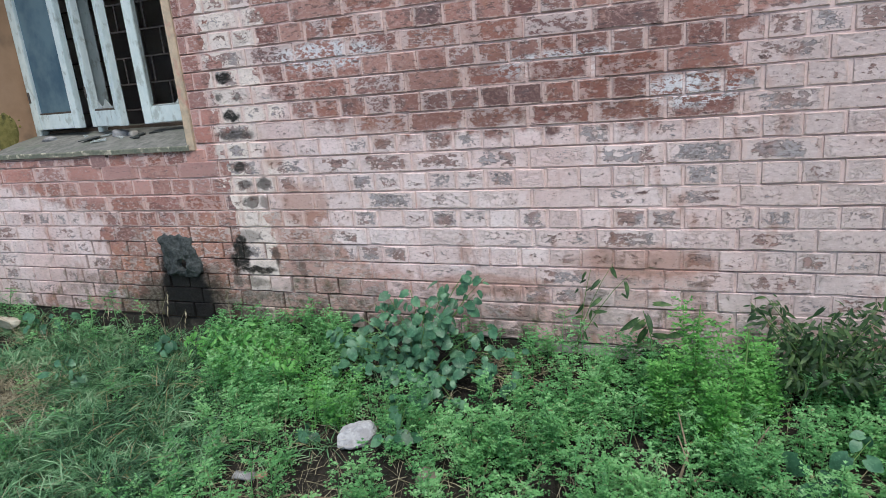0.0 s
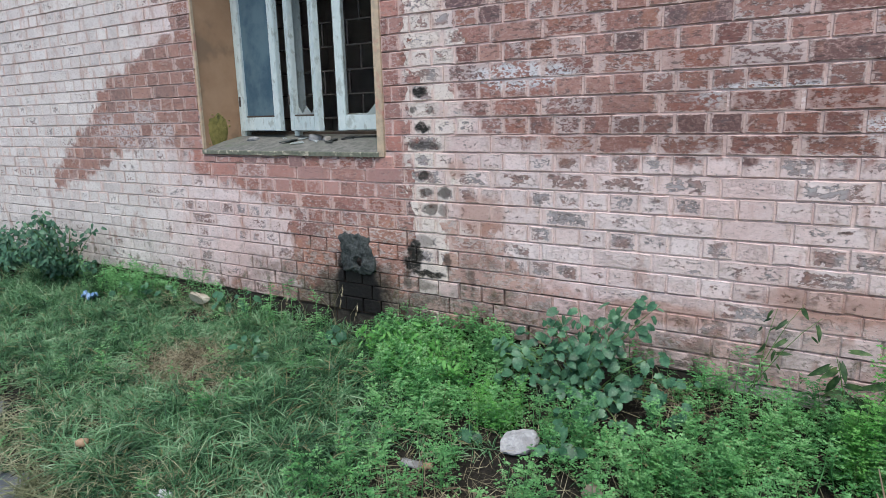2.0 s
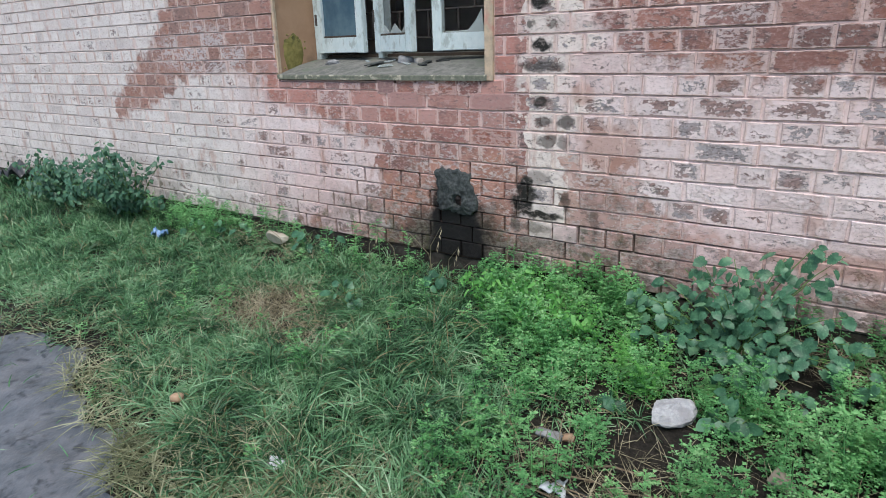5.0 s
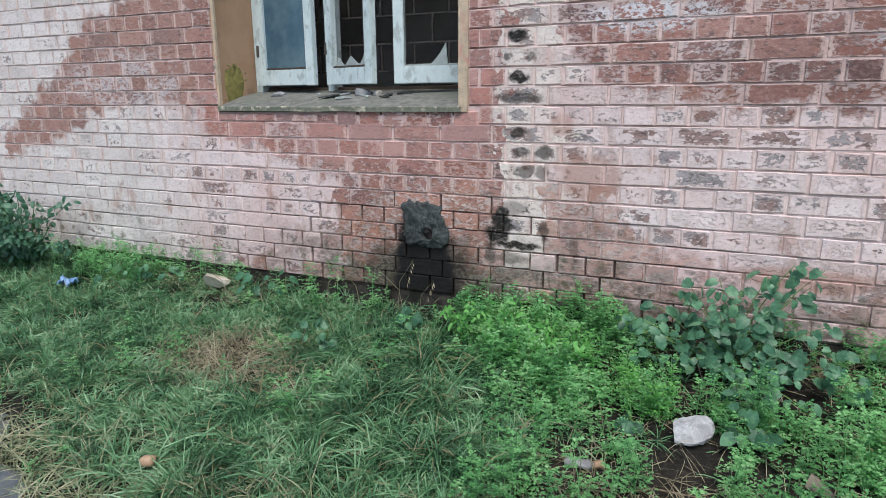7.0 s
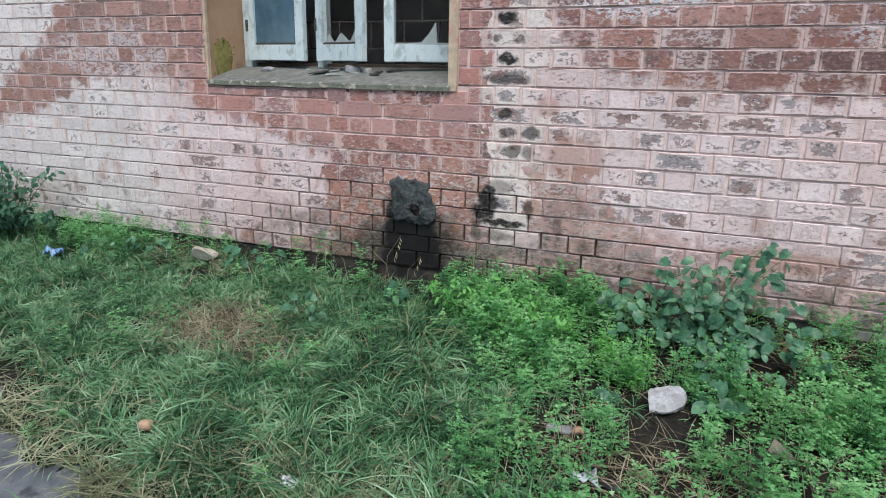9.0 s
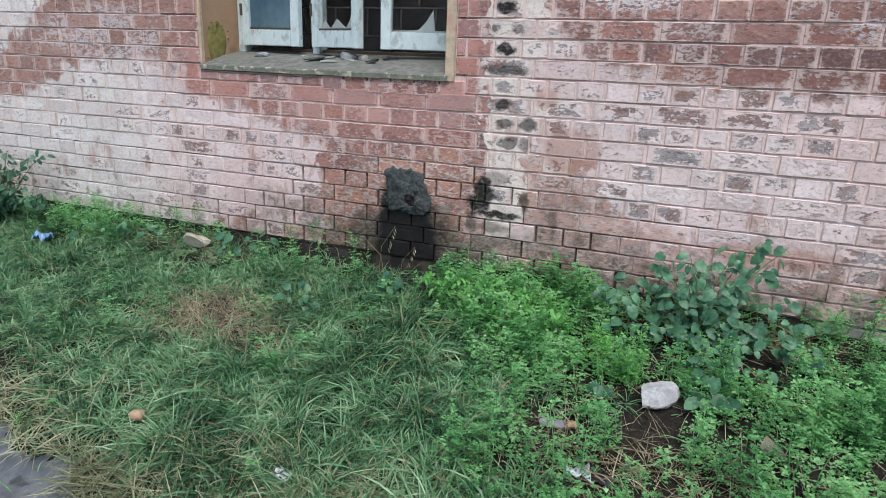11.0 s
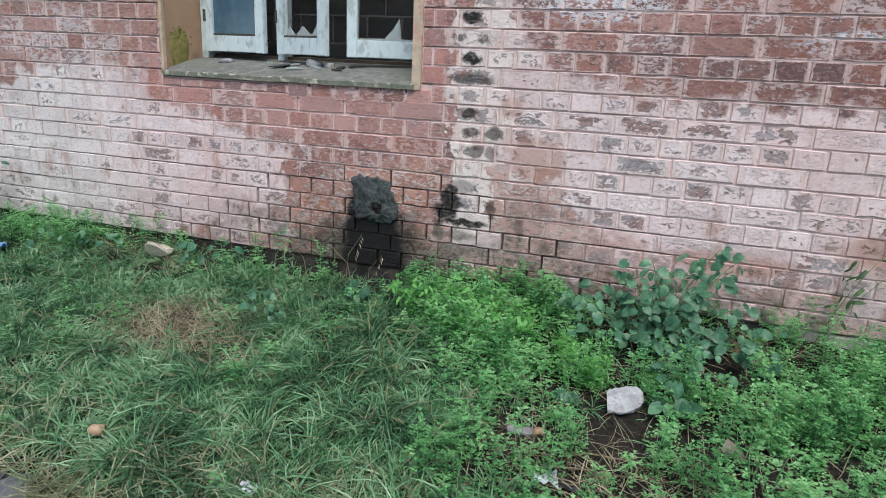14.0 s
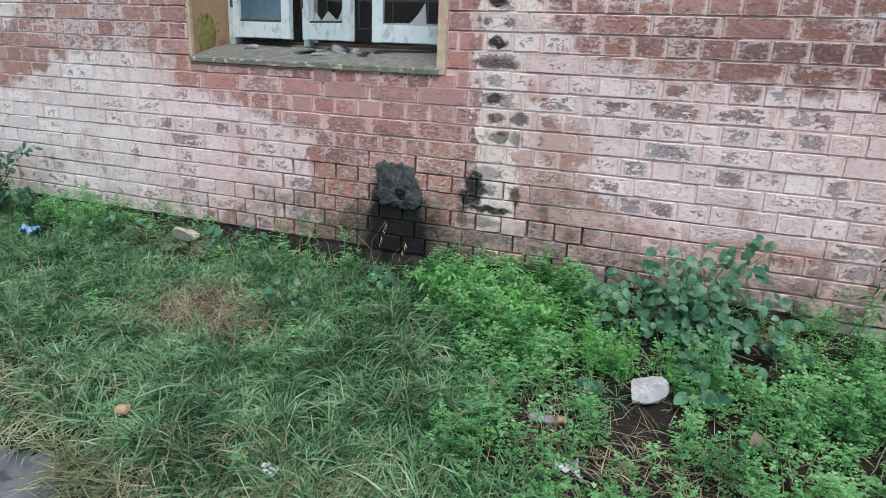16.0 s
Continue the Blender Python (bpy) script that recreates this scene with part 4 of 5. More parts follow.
def bare_patch(x, y):
    """Chance that living plants are kept out: straw heap, trodden soil, mud."""
    b = np.maximum.reduce([1.1 * patch(x, y, -0.94, -0.66, 0.26, 0.17), 0.8 * patch(x, y, -0.60, -0.78, 0.15, 0.11), 1.3 * patch(x, y, 1.08, -1.04, 0.62, 0.16), 1.3 * patch(x, y, 0.74, -1.06, 0.15, 0.12), 1.2 * patch(x, y, 1.2, -0.88, 0.15, 0.10), 1.5 * patch(x, y, 0.76, -0.93, 0.24, 0.13), 1.3 * patch(x, y, 1.24, -0.79, 0.22, 0.09), 1.2 * patch(x, y, 0.62, -0.85, 0.13, 0.09),
                           patch(x, y, 0.66, -0.60, 0.10, 0.10), patch(x, y, 1.32, -0.10, 0.14, 0.10), patch(x, y, 2.26, -0.42, 0.10, 0.12), patch(x, y, 0.90, -0.64, 0.10, 0.10)])
    return np.clip(np.maximum(b, np.clip((lane_edge(x) + 0.03 - y) / 0.10, 0, 1)), 0, 1)


def grass_edge(y):
    """x at which the grass gives way to leafy weeds."""
    return np.interp(y, [-1.7, -1.0, -0.5, -0.2, 0.0], [0.62, 0.46, 0.22, -0.15, -0.3])


def grass_keep(x, y):
    right = np.clip((grass_edge(y) + 0.26 - x) / 0.5, 0.03, 1)
    near = np.clip((-y - 0.04) / 0.12, 0.25, 1)
    hollow = patch(x, y, -1.38, -0.25, 0.16, 0.09)
    return right * near * (1 - 0.97 * bare_patch(x, y)) * (1 - 0.9 * hollow) * np.clip((y - lane_edge(x)) / 0.28, 0.3, 1) * (0.2 + 0.8 * waves(x, y, 11.0))


def tuft_keep(x, y):
    """Tufts keep clear of the straw heap and of the mud."""
    heap = np.maximum(1.2 * patch(x, y, -0.94, -0.68, 0.36, 0.24), 1.0 * patch(x, y, -0.60, -0.80, 0.22, 0.15))
    return grass_keep(x, y) * np.clip(1 - heap, 0, 1) * (y > lane_edge(x) + 0.10) * waves(x, y, 23.0, 1.0) ** 0.7


rng = np.random.default_rng(5)
xy = scatter(34000, rng, -3.4, 1.2, -2.1, -0.03, grass_keep)
v1 = blades(34000, xy, rng, (0.03, 0.085), (0.0030, 0.0054), (0.2, 1.2), (0.3, 1.2))
# tufts of blades that stand over the rest, with gaps between them
v2 = sheaves(scatter(2700, rng, -3.4, 1.0, -1.9, -0.04, tuft_keep), 23, rng, 0.030, (0.04, 0.105), (0.0030, 0.0056), (0.0, 0.9), (0.3, 1.5))
v4 = sheaves(scatter(130, rng, -0.75, 0.70, -1.55, -0.30, tuft_keep), 40, rng, 0.05, (0.09, 0.19), (0.0032, 0.0058), (0.0, 0.75), (0.6, 1.7))
xy3 = scatter(16000, rng, -5.2, -2.6, -3.0, -0.03, lambda x, y: (0.3 + 0.7 * waves(x, y, 7.0)) * (y > lane_edge(x)))
v3 = blades(16000, xy3, rng, (0.05, 0.15), (0.004, 0.008), (0.1, 1.0), (0.2, 0.9))
xy5 = scatter(14000, rng, -8.0, 7.0, -2.0, -0.03, lambda x, y: ((x < -5.1) | (x > 3.0)) * (0.4 + 0.6 * waves(x, y, 5.0)) * (y > lane_edge(x)))
v5 = blades(14000, xy5, rng, (0.05, 0.16), (0.006, 0.012), (0.1, 1.0), (0.2, 0.9))
tagged(new("grass", np_mesh("grass", *join([v1, v2, v3, v4, v5]), M_GRASS)), "long dense uncut green grass, tufted and bent over", "grass", kind="stuff")


def straw_keep(x, y):
    return np.clip(np.maximum.reduce([0.8 * patch(x, y, -0.92, -0.66, 0.34, 0.21), 0.5 * patch(x, y, -0.58, -0.78, 0.20, 0.13), 0.2 * patch(x, y, 0.95, -1.0, 0.5, 0.16), 0.2 * patch(x, y, 0.70, -0.92, 0.2, 0.16),
                                      0.4 * patch(x, y, 1.32, -0.12, 0.16, 0.12), 0.3 * patch(x, y, -2.1, -0.16, 0.4, 0.1), 0.3 * patch(x, y, -1.5, -0.16, 0.5, 0.1), 0.015 + 0 * x, 0.05 * (x > 0.35)]), 0, 1)


xy = scatter(6500, rng, -2.4, 2.6, -1.4, -0.03, straw_keep)
s1 = blades(6500, xy, rng, (0.04, 0.16), (0.0015, 0.003), (0.6, 1.5), (0.0, 0.5), 0.008)
tagged(new("dry_grass", np_mesh("dry_grass", *join([s1]), M_STRAW)), "flattened dry brown straw and dead stalks on the soil", "dry grass", kind="stuff")
xy = scatter(4000, rng, -2.2, 0.9, -2.0, -1.1, lambda x, y: np.clip(np.maximum.reduce([patch(x, y, -0.05, -1.42, 0.42, 0.16), patch(x, y, -0.55, -1.60, 0.5, 0.12), 0.5 * patch(x, y, -1.3, -1.45, 0.6, 0.14), 0.10 + 0 * x]), 0, 1) * (y > lane_edge(x) - 0.05))
s2 = blades(4000, xy, rng, (0.05, 0.16), (0.002, 0.004), (0.6, 1.5), (0.2, 0.8), 0.01)
tagged(new("cut_hay", np_mesh("cut_hay", *join([s2]), M_HAY)), "pale yellowed cut grass strewn along the lane", "dry grass", kind="stuff")


# ---- leafy weeds ----
def leaflet(p, d, up, length, width):
    """A small pointed leaf from p along d: four corners, two triangles, folded a little."""
    s = d.cross(up).normalized() * (width / 2)
    m = p + d * (length * 0.5)
    return [p, m - s + up * width * 0.12, p + d * length, m + s + up * width * 0.12]


def lobed(p, d, up, length, width):
    """A small three-lobed leaflet: six corners, four triangles."""
    s = d.cross(up).normalized() * (width / 2)
    return [p, p + d * length * 0.62 - s * 1.25, p + d * length * 0.58 - s * 0.38, p + d * length - up * length * 0.15, p + d * length * 0.58 + s * 0.38, p + d * length * 0.62 + s * 1.25]


def feathery_plant(seed, height, fronds, size, spread):
    """Corners and triangles of one weed with much divided leaves; base at the origin."""
    r = random.Random(seed)
    vs, fs = [], []
    stems = []
    top = Vector((r.uniform(-0.2, 0.2) * height, r.uniform(-0.2, 0.2) * height, height))
    stems.append(tube([(0, 0, -0.01), top * 0.5 + Vector((r.uniform(-0.01, 0.01), r.uniform(-0.01, 0.01), 0)), top], [0.0022, 0.0018, 0.001], 3))
    for i in range(fronds):
        t = (i + 0.6) / fronds
        base = top * (t ** 0.8)
        a = i * 2.4 + r.uniform(-0.4, 0.4)
        el = r.uniform(0.1, 0.9)
        d = Vector((math.cos(a) * math.cos(el), math.sin(a) * math.cos(el), math.sin(el)))
        ln = spread * r.uniform(0.6, 1.1) * (1.1 - 0.5 * t)
        n = 4
        for k in range(n):
            s = (k + 1) / n
            c = base + d * (ln * s) + Vector((0, 0, -0.35 * ln * s * s))
            side = d.cross(Vector((0, 0, 1))).normalized()
            for sg in (-1, 1):
                dd = (d * 0.6 + side * sg * 0.9 + Vector((0, 0, r.uniform(-0.3, 0.4)))).normalized()
                q = lobed(c, dd, Vector((r.uniform(-0.4, 0.4), r.uniform(-0.5, 0.3), 1)).normalized(), size * r.uniform(0.8, 1.4), size * r.uniform(0.7, 1.1))
                o = len(vs)
                vs += q
                fs += [(o, o + k2, o + k2 + 1) for k2 in range(1, 5)]
        q = lobed(base + d * ln * 0.9, d, Vector((0, 0, 1)), size * 1.4, size)
        o = len(vs)
        vs += q
        fs += [(o, o + k2, o + k2 + 1) for k2 in range(1, 5)]
    stems.append(([tuple(v) for v in vs], fs))
    return join(stems)


def spread_plants(variants, xy, rng, scale):
    pieces = []
    which = rng.integers(0, len(variants), len(xy))
    for (x, y), w in zip(xy, which):
        v, f = variants[w]
        a, s = rng.random() * 6.283, rng.uniform(*scale)
        ca, sa = math.cos(a) * s, math.sin(a) * s
        p = np.stack([v[:, 0] * ca - v[:, 1] * sa + x, v[:, 0] * sa + v[:, 1] * ca + y, v[:, 2] * s * rng.uniform(0.8, 1.2) + float(ground_z(x, y))], 1)
        p[:, 1] = np.minimum(p[:, 1], -0.01)
        pieces.append((p, f))
    return join(pieces)


def weed_keep(x, y):
    right = np.clip((x - grass_edge(y) + 0.18) / 0.45, 0, 1)
    return np.clip(right * (1 - 0.82 * bare_patch(x, y)) * (0.12 + 0.88 * waves(x, y, 10.0, 2.0) ** 1.5) + 0.008 * (y > -1.5), 0, 1) * (np.hypot((x - 0.89) / 0.15, (y + 0.68) / 0.18) > 1) * (np.hypot((x - 1.04) / 0.36, (y + 0.27) / 0.15) > 0.85 + 0.3 * waves(x, y, 20.0))


tall = [feathery_plant(s, 0.17, 16, 0.0108, 0.06) for s in range(6)]
low = [feathery_plant(s + 20, 0.08, 12, 0.0102, 0.052) for s in range(6)]
xy = scatter(900, rng, -1.6, 3.2, -1.7, -0.02, weed_keep)
xyl = scatter(1400, rng, -1.6, 3.2, -1.7, -0.02, weed_keep)
xyw = np.stack([rng.uniform(-0.10, 0.85, 120), -0.03 - 0.16 * rng.random(120)], 1)
xyw = xyw[xyw[:, 0] < 0.6]
xyw2 = np.stack([rng.uniform(1.5, 3.0, 90), -0.03 - 0.2 * rng.random(90)], 1)
xyw3 = np.stack([rng.normal(-2.3, 0.35, 60), -0.05 - 0.22 * rng.random(60)], 1)
xyw4 = np.stack([rng.uniform(-2.6, -0.5, 45), -0.05 - 0.16 * rng.random(45)], 1)
m3 = spread_plants(tall, np.concatenate([xyw, xyw2, xyw3, xyw4]), rng, (0.45, 1.1))
m1 = spread_plants(tall, xy, rng, (0.6, 1.15))
m2 = spread_plants(low, xyl, rng, (0.55, 1.2))
xyb = scatter(34, rng, -0.1, 0.85, -0.55, -0.10, lambda x, y: np.clip((x - grass_edge(y) + 0.1) / 0.2, 0, 1) * waves(x, y, 9.0, 4.0))
tagged(new("fresh_weeds", np_mesh("fresh_weeds", *spread_plants(tall, xyb, rng, (0.55, 0.95)), M_BRIGHT)), "fresh yellow-green lobed weeds beside the grass", "weeds", kind="stuff")
tagged(new("weeds", np_mesh("weeds", *join([m1, m2, m3]), M_WEED)), "bright green feathery weeds crowding along the wall foot", "weeds", kind="stuff")


# ---- broad leaves ----
def leaf_data(name, length, width, mat, teeth=0.06, cup=0.25, lobes=0.0, n=9):
    """A broad heart-shaped leaf with a toothed rim, midrib fold and drooping tip; stalk at the origin, tip along +x."""
    vs, fs = [], []
    for i in range(n + 1):
        t = i / n
        w = width / 2 * (math.sin(math.pi * min(1, t * 0.92 + 0.08)) ** 0.7) * (1.15 - 0.45 * t) * (1 + teeth * (1 if i % 2 else -1) + lobes * math.sin(t * 12))
        if i == n:
            w = 0.0
        x = length * t - (0.10 * length if t == 0 else 0)
        z = -0.30 * length * t * t
        vs += [(x - 0.06 * length * (t < 0.2), -w, z + cup * w * 0.6), (length * t, 0, z), (x - 0.06 * length * (t < 0.2), w, z + cup * w * 0.6)]
    for i in range(n):
        o = 3 * i
        fs += [(o, o + 3, o + 4), (o, o + 4, o + 1), (o + 1, o + 4, o + 5), (o + 1, o + 5, o + 2)]
    return np_mesh(name, vs, fs, mat)


def leafy(name, label, category, root, tips, per, size, mat, meshes, seed, joined=0, stem_r=0.003, face=(0.1, -0.8, 0.6)):
    """A plant: arching stems from root to each tip, leaves all along them."""
    r = random.Random(seed)
    root = Vector((root[0], root[1], float(ground_z(root[0], root[1]))))
    ob = empty(name, root, label, category)
    pend = []
    for tip in tips:
        tip = Vector(tip) - root
        start = Vector((r.uniform(-0.04, 0.04), r.uniform(-0.03, 0.03), 0))
        mid = (start + tip) / 2 + Vector((0, 0, 0.18 * tip.length))
        pts = [start * (1 - s) ** 2 + mid * 2 * s * (1 - s) + tip * s * s for s in (0, 0.25, 0.5, 0.75, 1.0)]
        v, f = tube(pts, [stem_r, stem_r * 0.9, stem_r * 0.75, stem_r * 0.6, stem_r * 0.4], 5)
        st = new("stem", np_mesh("stem", v, f, M_STEM))
        st.parent = ob
        for k in range(per):
            s = 0.25 + 0.75 * (k + r.random()) / per
            p = start * (1 - s) ** 2 + mid * 2 * s * (1 - s) + tip * s * s
            out = Vector((r.uniform(-1, 1), r.uniform(-1.2, 0.5), r.uniform(-0.2, 0.6))).normalized()
            p = p + out * r.uniform(0.01, 0.05)
            nz = (Vector(face) + Vector((r.uniform(-0.8, 0.8), r.uniform(-0.6, 0.6), r.uniform(-0.5, 0.6)))).normalized()
            dx = Vector((out.x, out.y * 0.6, -0.5 + r.uniform(-0.4, 0.5)))
            dx = (dx - nz * dx.dot(nz)).normalized()
            m = Matrix((dx, nz.cross(dx), nz)).transposed().to_4x4()
            sc = size * r.uniform(0.5, 1.3)
            m = Matrix.Translation(p) @ m @ Matrix.Diagonal((sc, sc, sc, 1))
            w = root + p
            if w.y > -0.03:
                m.translation.y = -0.03 - root.y
            pend.append((r.choice(meshes), m))
    for me_, m in pend[:300 if joined else len(pend)]:
        lf = new("leaf", me_)
        lf.parent = ob
        lf.matrix_basis = m
    rest = pend[300:] if joined else []
    if rest:
        pieces = []
        for me_, m in rest:
            co = np.zeros(len(me_.vertices) * 3)
            me_.vertices.foreach_get("co", co)
            a = np.array(m)
            tr = np.array([tuple(p.vertices) for p in me_.polygons])
            pieces.append((co.reshape(-1, 3) @ a[:3, :3].T + a[:3, 3], tr))
        lf = new("foliage", np_mesh("foliage", *join(pieces), mat))
        lf.parent = ob
        tagged(lf, kind="stuff")
    return ob


BROAD = [leaf_data("leaf", 1.0, 0.88, M_BROAD, 0.15, c, 0.10, 13) for c in (0.1, 0.25, 0.4)]
ROUND = [leaf_data("leaf", 1.0, 0.95, M_BROAD, 0.0, c) for c in (0.1, 0.3)]
BUSH = [leaf_data("leaf", 1.0, 0.62, M_BUSHLEAF, 0.05, c, 0.0, 6) for c in (0.15, 0.4)]
VINE = [leaf_data("leaf", 1.0, 0.34, M_VINE, 0.03, c, 0.0, 6) for c in (0.15, 0.5)]
SMALL = [leaf_data("leaf", 1.0, 0.5, M_BRIGHT, 0.12, c, 0.12, 6) for c in (0.15, 0.4)]
r = random.Random(31)
leafy("broad_leaf_plant", "broad-leaved blue-green plant sprawling against the wall foot", "plant", (1.0, -0.18),
      [(0.70, -0.30, 0.16), (0.64, -0.22, 0.13), (0.60, -0.24, 0.19), (0.58, -0.16, 0.14), (0.66, -0.32, 0.06), (0.78, -0.12, 0.27), (0.86, -0.20, 0.27), (0.95, -0.25, 0.25), (1.02, -0.12, 0.30), (1.10, -0.10, 0.36), (1.18, -0.10, 0.41), (1.23, -0.14, 0.34),
       (1.10, -0.32, 0.18), (0.98, -0.40, 0.10), (0.82, -0.38, 0.10), (1.20, -0.36, 0.07), (1.28, -0.32, 0.11), (1.04, -0.50, 0.02), (0.90, -0.30, 0.21), (1.06, -0.26, 0.24), (1.38, -0.28, 0.09), (1.44, -0.30, 0.05), (1.40, -0.20, 0.14), (1.27, -0.12, 0.40), (1.30, -0.18, 0.22),
       (1.15, -0.46, 0.04), (1.24, -0.44, 0.0), (0.72, -0.15, 0.22), (0.84, -0.10, 0.29), (0.94, -0.10, 0.33), (1.12, -0.20, 0.27)],
      14, 0.040, M_BROAD, BROAD, 3, 1, face=(0.1, -0.6, 0.75))
leafy("wall_bush", "dark green bush growing against the pale wall", "bush", (-2.95, -0.18),
      [(-2.95 + r.uniform(-0.38, 0.38), -0.10 - r.random() * 0.42, r.uniform(0.16, 0.5)) for _ in range(40)], 36, 0.038, M_BUSHLEAF, BUSH, 5, 1, 0.004)
leafy("wall_bush", "low spreading dark green bush beside the pale wall", "bush", (-3.75, -0.2),
      [(-3.75 + r.uniform(-0.5, 0.5), -0.10 - r.random() * 0.4, r.uniform(0.1, 0.40)) for _ in range(36)], 34, 0.038, M_BUSHLEAF, BUSH, 6, 1, 0.004)
leafy("drooping_vine", "dark olive drooping weed leaning on the wall", "vine", (2.42, -0.10),
      [(2.42 + r.uniform(-0.26, 0.30), -0.04 - r.random() * 0.25, r.uniform(0.10, 0.38)) for _ in range(40)], 22, 0.034, M_VINE, VINE, 7, 1, 0.003)
leafy("drooping_vine", "dark wilted weed at the wall foot", "vine", (1.93, -0.08),
      [(1.93 + r.uniform(-0.10, 0.14), -0.04 - r.random() * 0.10, r.uniform(0.12, 0.33)) for _ in range(8)], 9, 0.06, M_VINE, VINE, 8, 0, 0.003)
leafy("wall_creeper", "thin creeper sprig clinging to the wall", "vine", (1.60, -0.03),
      [(1.66, -0.03, 0.42), (1.74, -0.03, 0.44), (1.80, -0.03, 0.40)], 5, 0.045, M_VINE, VINE, 9, 0, 0.002)
for i, (x, y, h) in enumerate([(2.02, -0.30, 0.42), (2.16, -0.34, 0.38), (1.93, -0.38, 0.30), (2.10, -0.46, 0.26), (2.24, -0.26, 0.30)]):
    v, f = join([feathery_plant(60 + 7 * i + k, h * (1 - 0.13 * k), 52, 0.0115, 0.085) for k in range(3)])
    gz = float(ground_z(x, y))
    ob = empty("feathery_plant", (x, y, gz), "tall bright green feathery weed with pale stems", "plant", "tall feathery weeds")
    fo = new("foliage", np_mesh("foliage", v, f, M_BRIGHT))
    fo.parent = ob
    tv, tf = tube([(0, 0, -0.01), (0.01, 0, h * 0.5), (0.02, 0.01, h)], [0.005, 0.004, 0.002], 6)
    st = new("stem", np_mesh("stem", tv, tf, M_STEM))
    st.parent = ob
leafy("round_leaf_plant", "low plant with round dark green leaves", "plant", (2.36, -0.52), [(2.30, -0.58, 0.06), (2.36, -0.64, 0.02), (2.44, -0.55, 0.08), (2.5, -0.48, 0.10)], 4, 0.045, M_BROAD, ROUND, 10, 0, 0.0025)
leafy("seedling", "small broad-leaved seedling among the weeds", "plant", (1.08, -0.58), [(1.03, -0.62, 0.0), (1.12, -0.60, 0.01), (1.08, -0.54, 0.05)], 3, 0.055, M_BROAD, ROUND, 11, 0, 0.0025)
leafy("seedling", "small broad-leaved seedling beside the pale stone", "plant", (0.74, -0.60), [(0.70, -0.60, -0.02), (0.66, -0.64, -0.04)], 3, 0.045, M_BROAD, ROUND, 12, 0, 0.0025)
leafy("seedling", "pale broad-leaved seedling in the grass", "plant", (-0.56, -0.50), [(-0.60, -0.54, 0.09), (-0.52, -0.53, 0.10), (-0.57, -0.58, 0.04)], 3, 0.05, M_BROAD, ROUND, 13, 0, 0.0025)
for k, (x, y) in enumerate([(-1.08, -0.11), (-1.22, -0.13), (-1.75, -0.12), (-1.92, -0.20), (-2.2, -0.2), (-0.30, -0.2)]):
    gz = float(ground_z(x, y))
    leafy("seedling", "dull green round-leaved seedling at the wall foot", "plant", (x, y), [(x - 0.05, y - 0.03, gz + 0.10), (x + 0.05, y - 0.02, gz + 0.13), (x + 0.01, y - 0.06, gz + 0.06)], 3, 0.04, M_BROAD, ROUND, 40 + k, 0, 0.002)
leafy("seedling", "grey-green seedling beside the twigs", "plant", (1.02, -1.18), [(0.98, -1.22, -0.06), (1.06, -1.20, -0.05), (1.12, -1.16, -0.07)], 3, 0.05, M_BROAD, BROAD, 14, 0, 0.0025)
for k, (x, y) in enumerate([(0.30, -0.28), (0.10, -0.22), (0.45, -0.34), (-0.05, -0.25)]):
    leafy("leafy_weed", "fresh bright green divided-leaf weed by the wall", "plant", (x, y), [(x + 0.08 * math.cos(a), y + 0.07 * math.sin(a), float(ground_z(x, y)) + 0.17) for a in (0, 1.3, 2.5, 3.8, 5.0)], 8, 0.03, M_BRIGHT, SMALL, 15 + k, 0, 0.002)

# ---- stones, litter, twigs ----
def lay(name, bm, mat, x, y, sink, turn, label, category, tilt=(0, 0)):
    return thing(name, bm, mat, pose(x, y, float(ground_z(x, y)) - sink, tilt[0], tilt[1], turn), label, category)


lay("stone", chipped_bm(0.088, 0.066, 0.062, 21, 9), M_PALESTONE, 0.885, -0.59, -0.010, 25, "pale grey pitted angular stone lying among weeds", "stone").data.shade_flat()
lay("stone", chipped_bm(0.08, 0.055, 0.06, 8), M_BUFF, -1.44, -0.16, -0.03, 30, "buff broken stone at the wall foot", "stone").data.shade_flat()
lay("stone", chipped_bm(0.062, 0.045, 0.036, 12), M_TAN, 1.235, -0.76, -0.012, -10, "flat tan brick fragment on dry stalks", "stone")
lay("stone", rock_bm(0.06, 0.05, 0.03, 9, 0.3), M_CEMENT, 1.80, -0.80, 0.0, 0, "grey rounded stone in the weeds", "stone")
lay("stone", rock_bm(0.05, 0.045, 0.03, 15, 0.3), M_CEMENT, 0.62, -1.38, 0.0, 0, "small grey stone at the lane's edge", "stone")
lay("brick_chip", rock_bm(0.028, 0.022, 0.02, 5, 0.2, 0.7, 2), M_CHIP, -0.63, -1.36, -0.05, 20, "small orange brick chip on the grass", "brick chip")
lay("brickbat", box_bm(-0.042, 0.042, -0.016, 0.016, 0, 0.022, 0.005, 0.003, 3, 1), M_STONE, 0.60, -0.85, -0.004, 5, "pale split brick piece on bare soil", "brick")
lay("brickbat", box_bm(-0.02, 0.02, -0.012, 0.012, 0, 0.02, 0.004, 0.003, 4, 1), M_CHIP, 0.655, -0.83, -0.003, 30, "red brick crumb on bare soil", "brick")


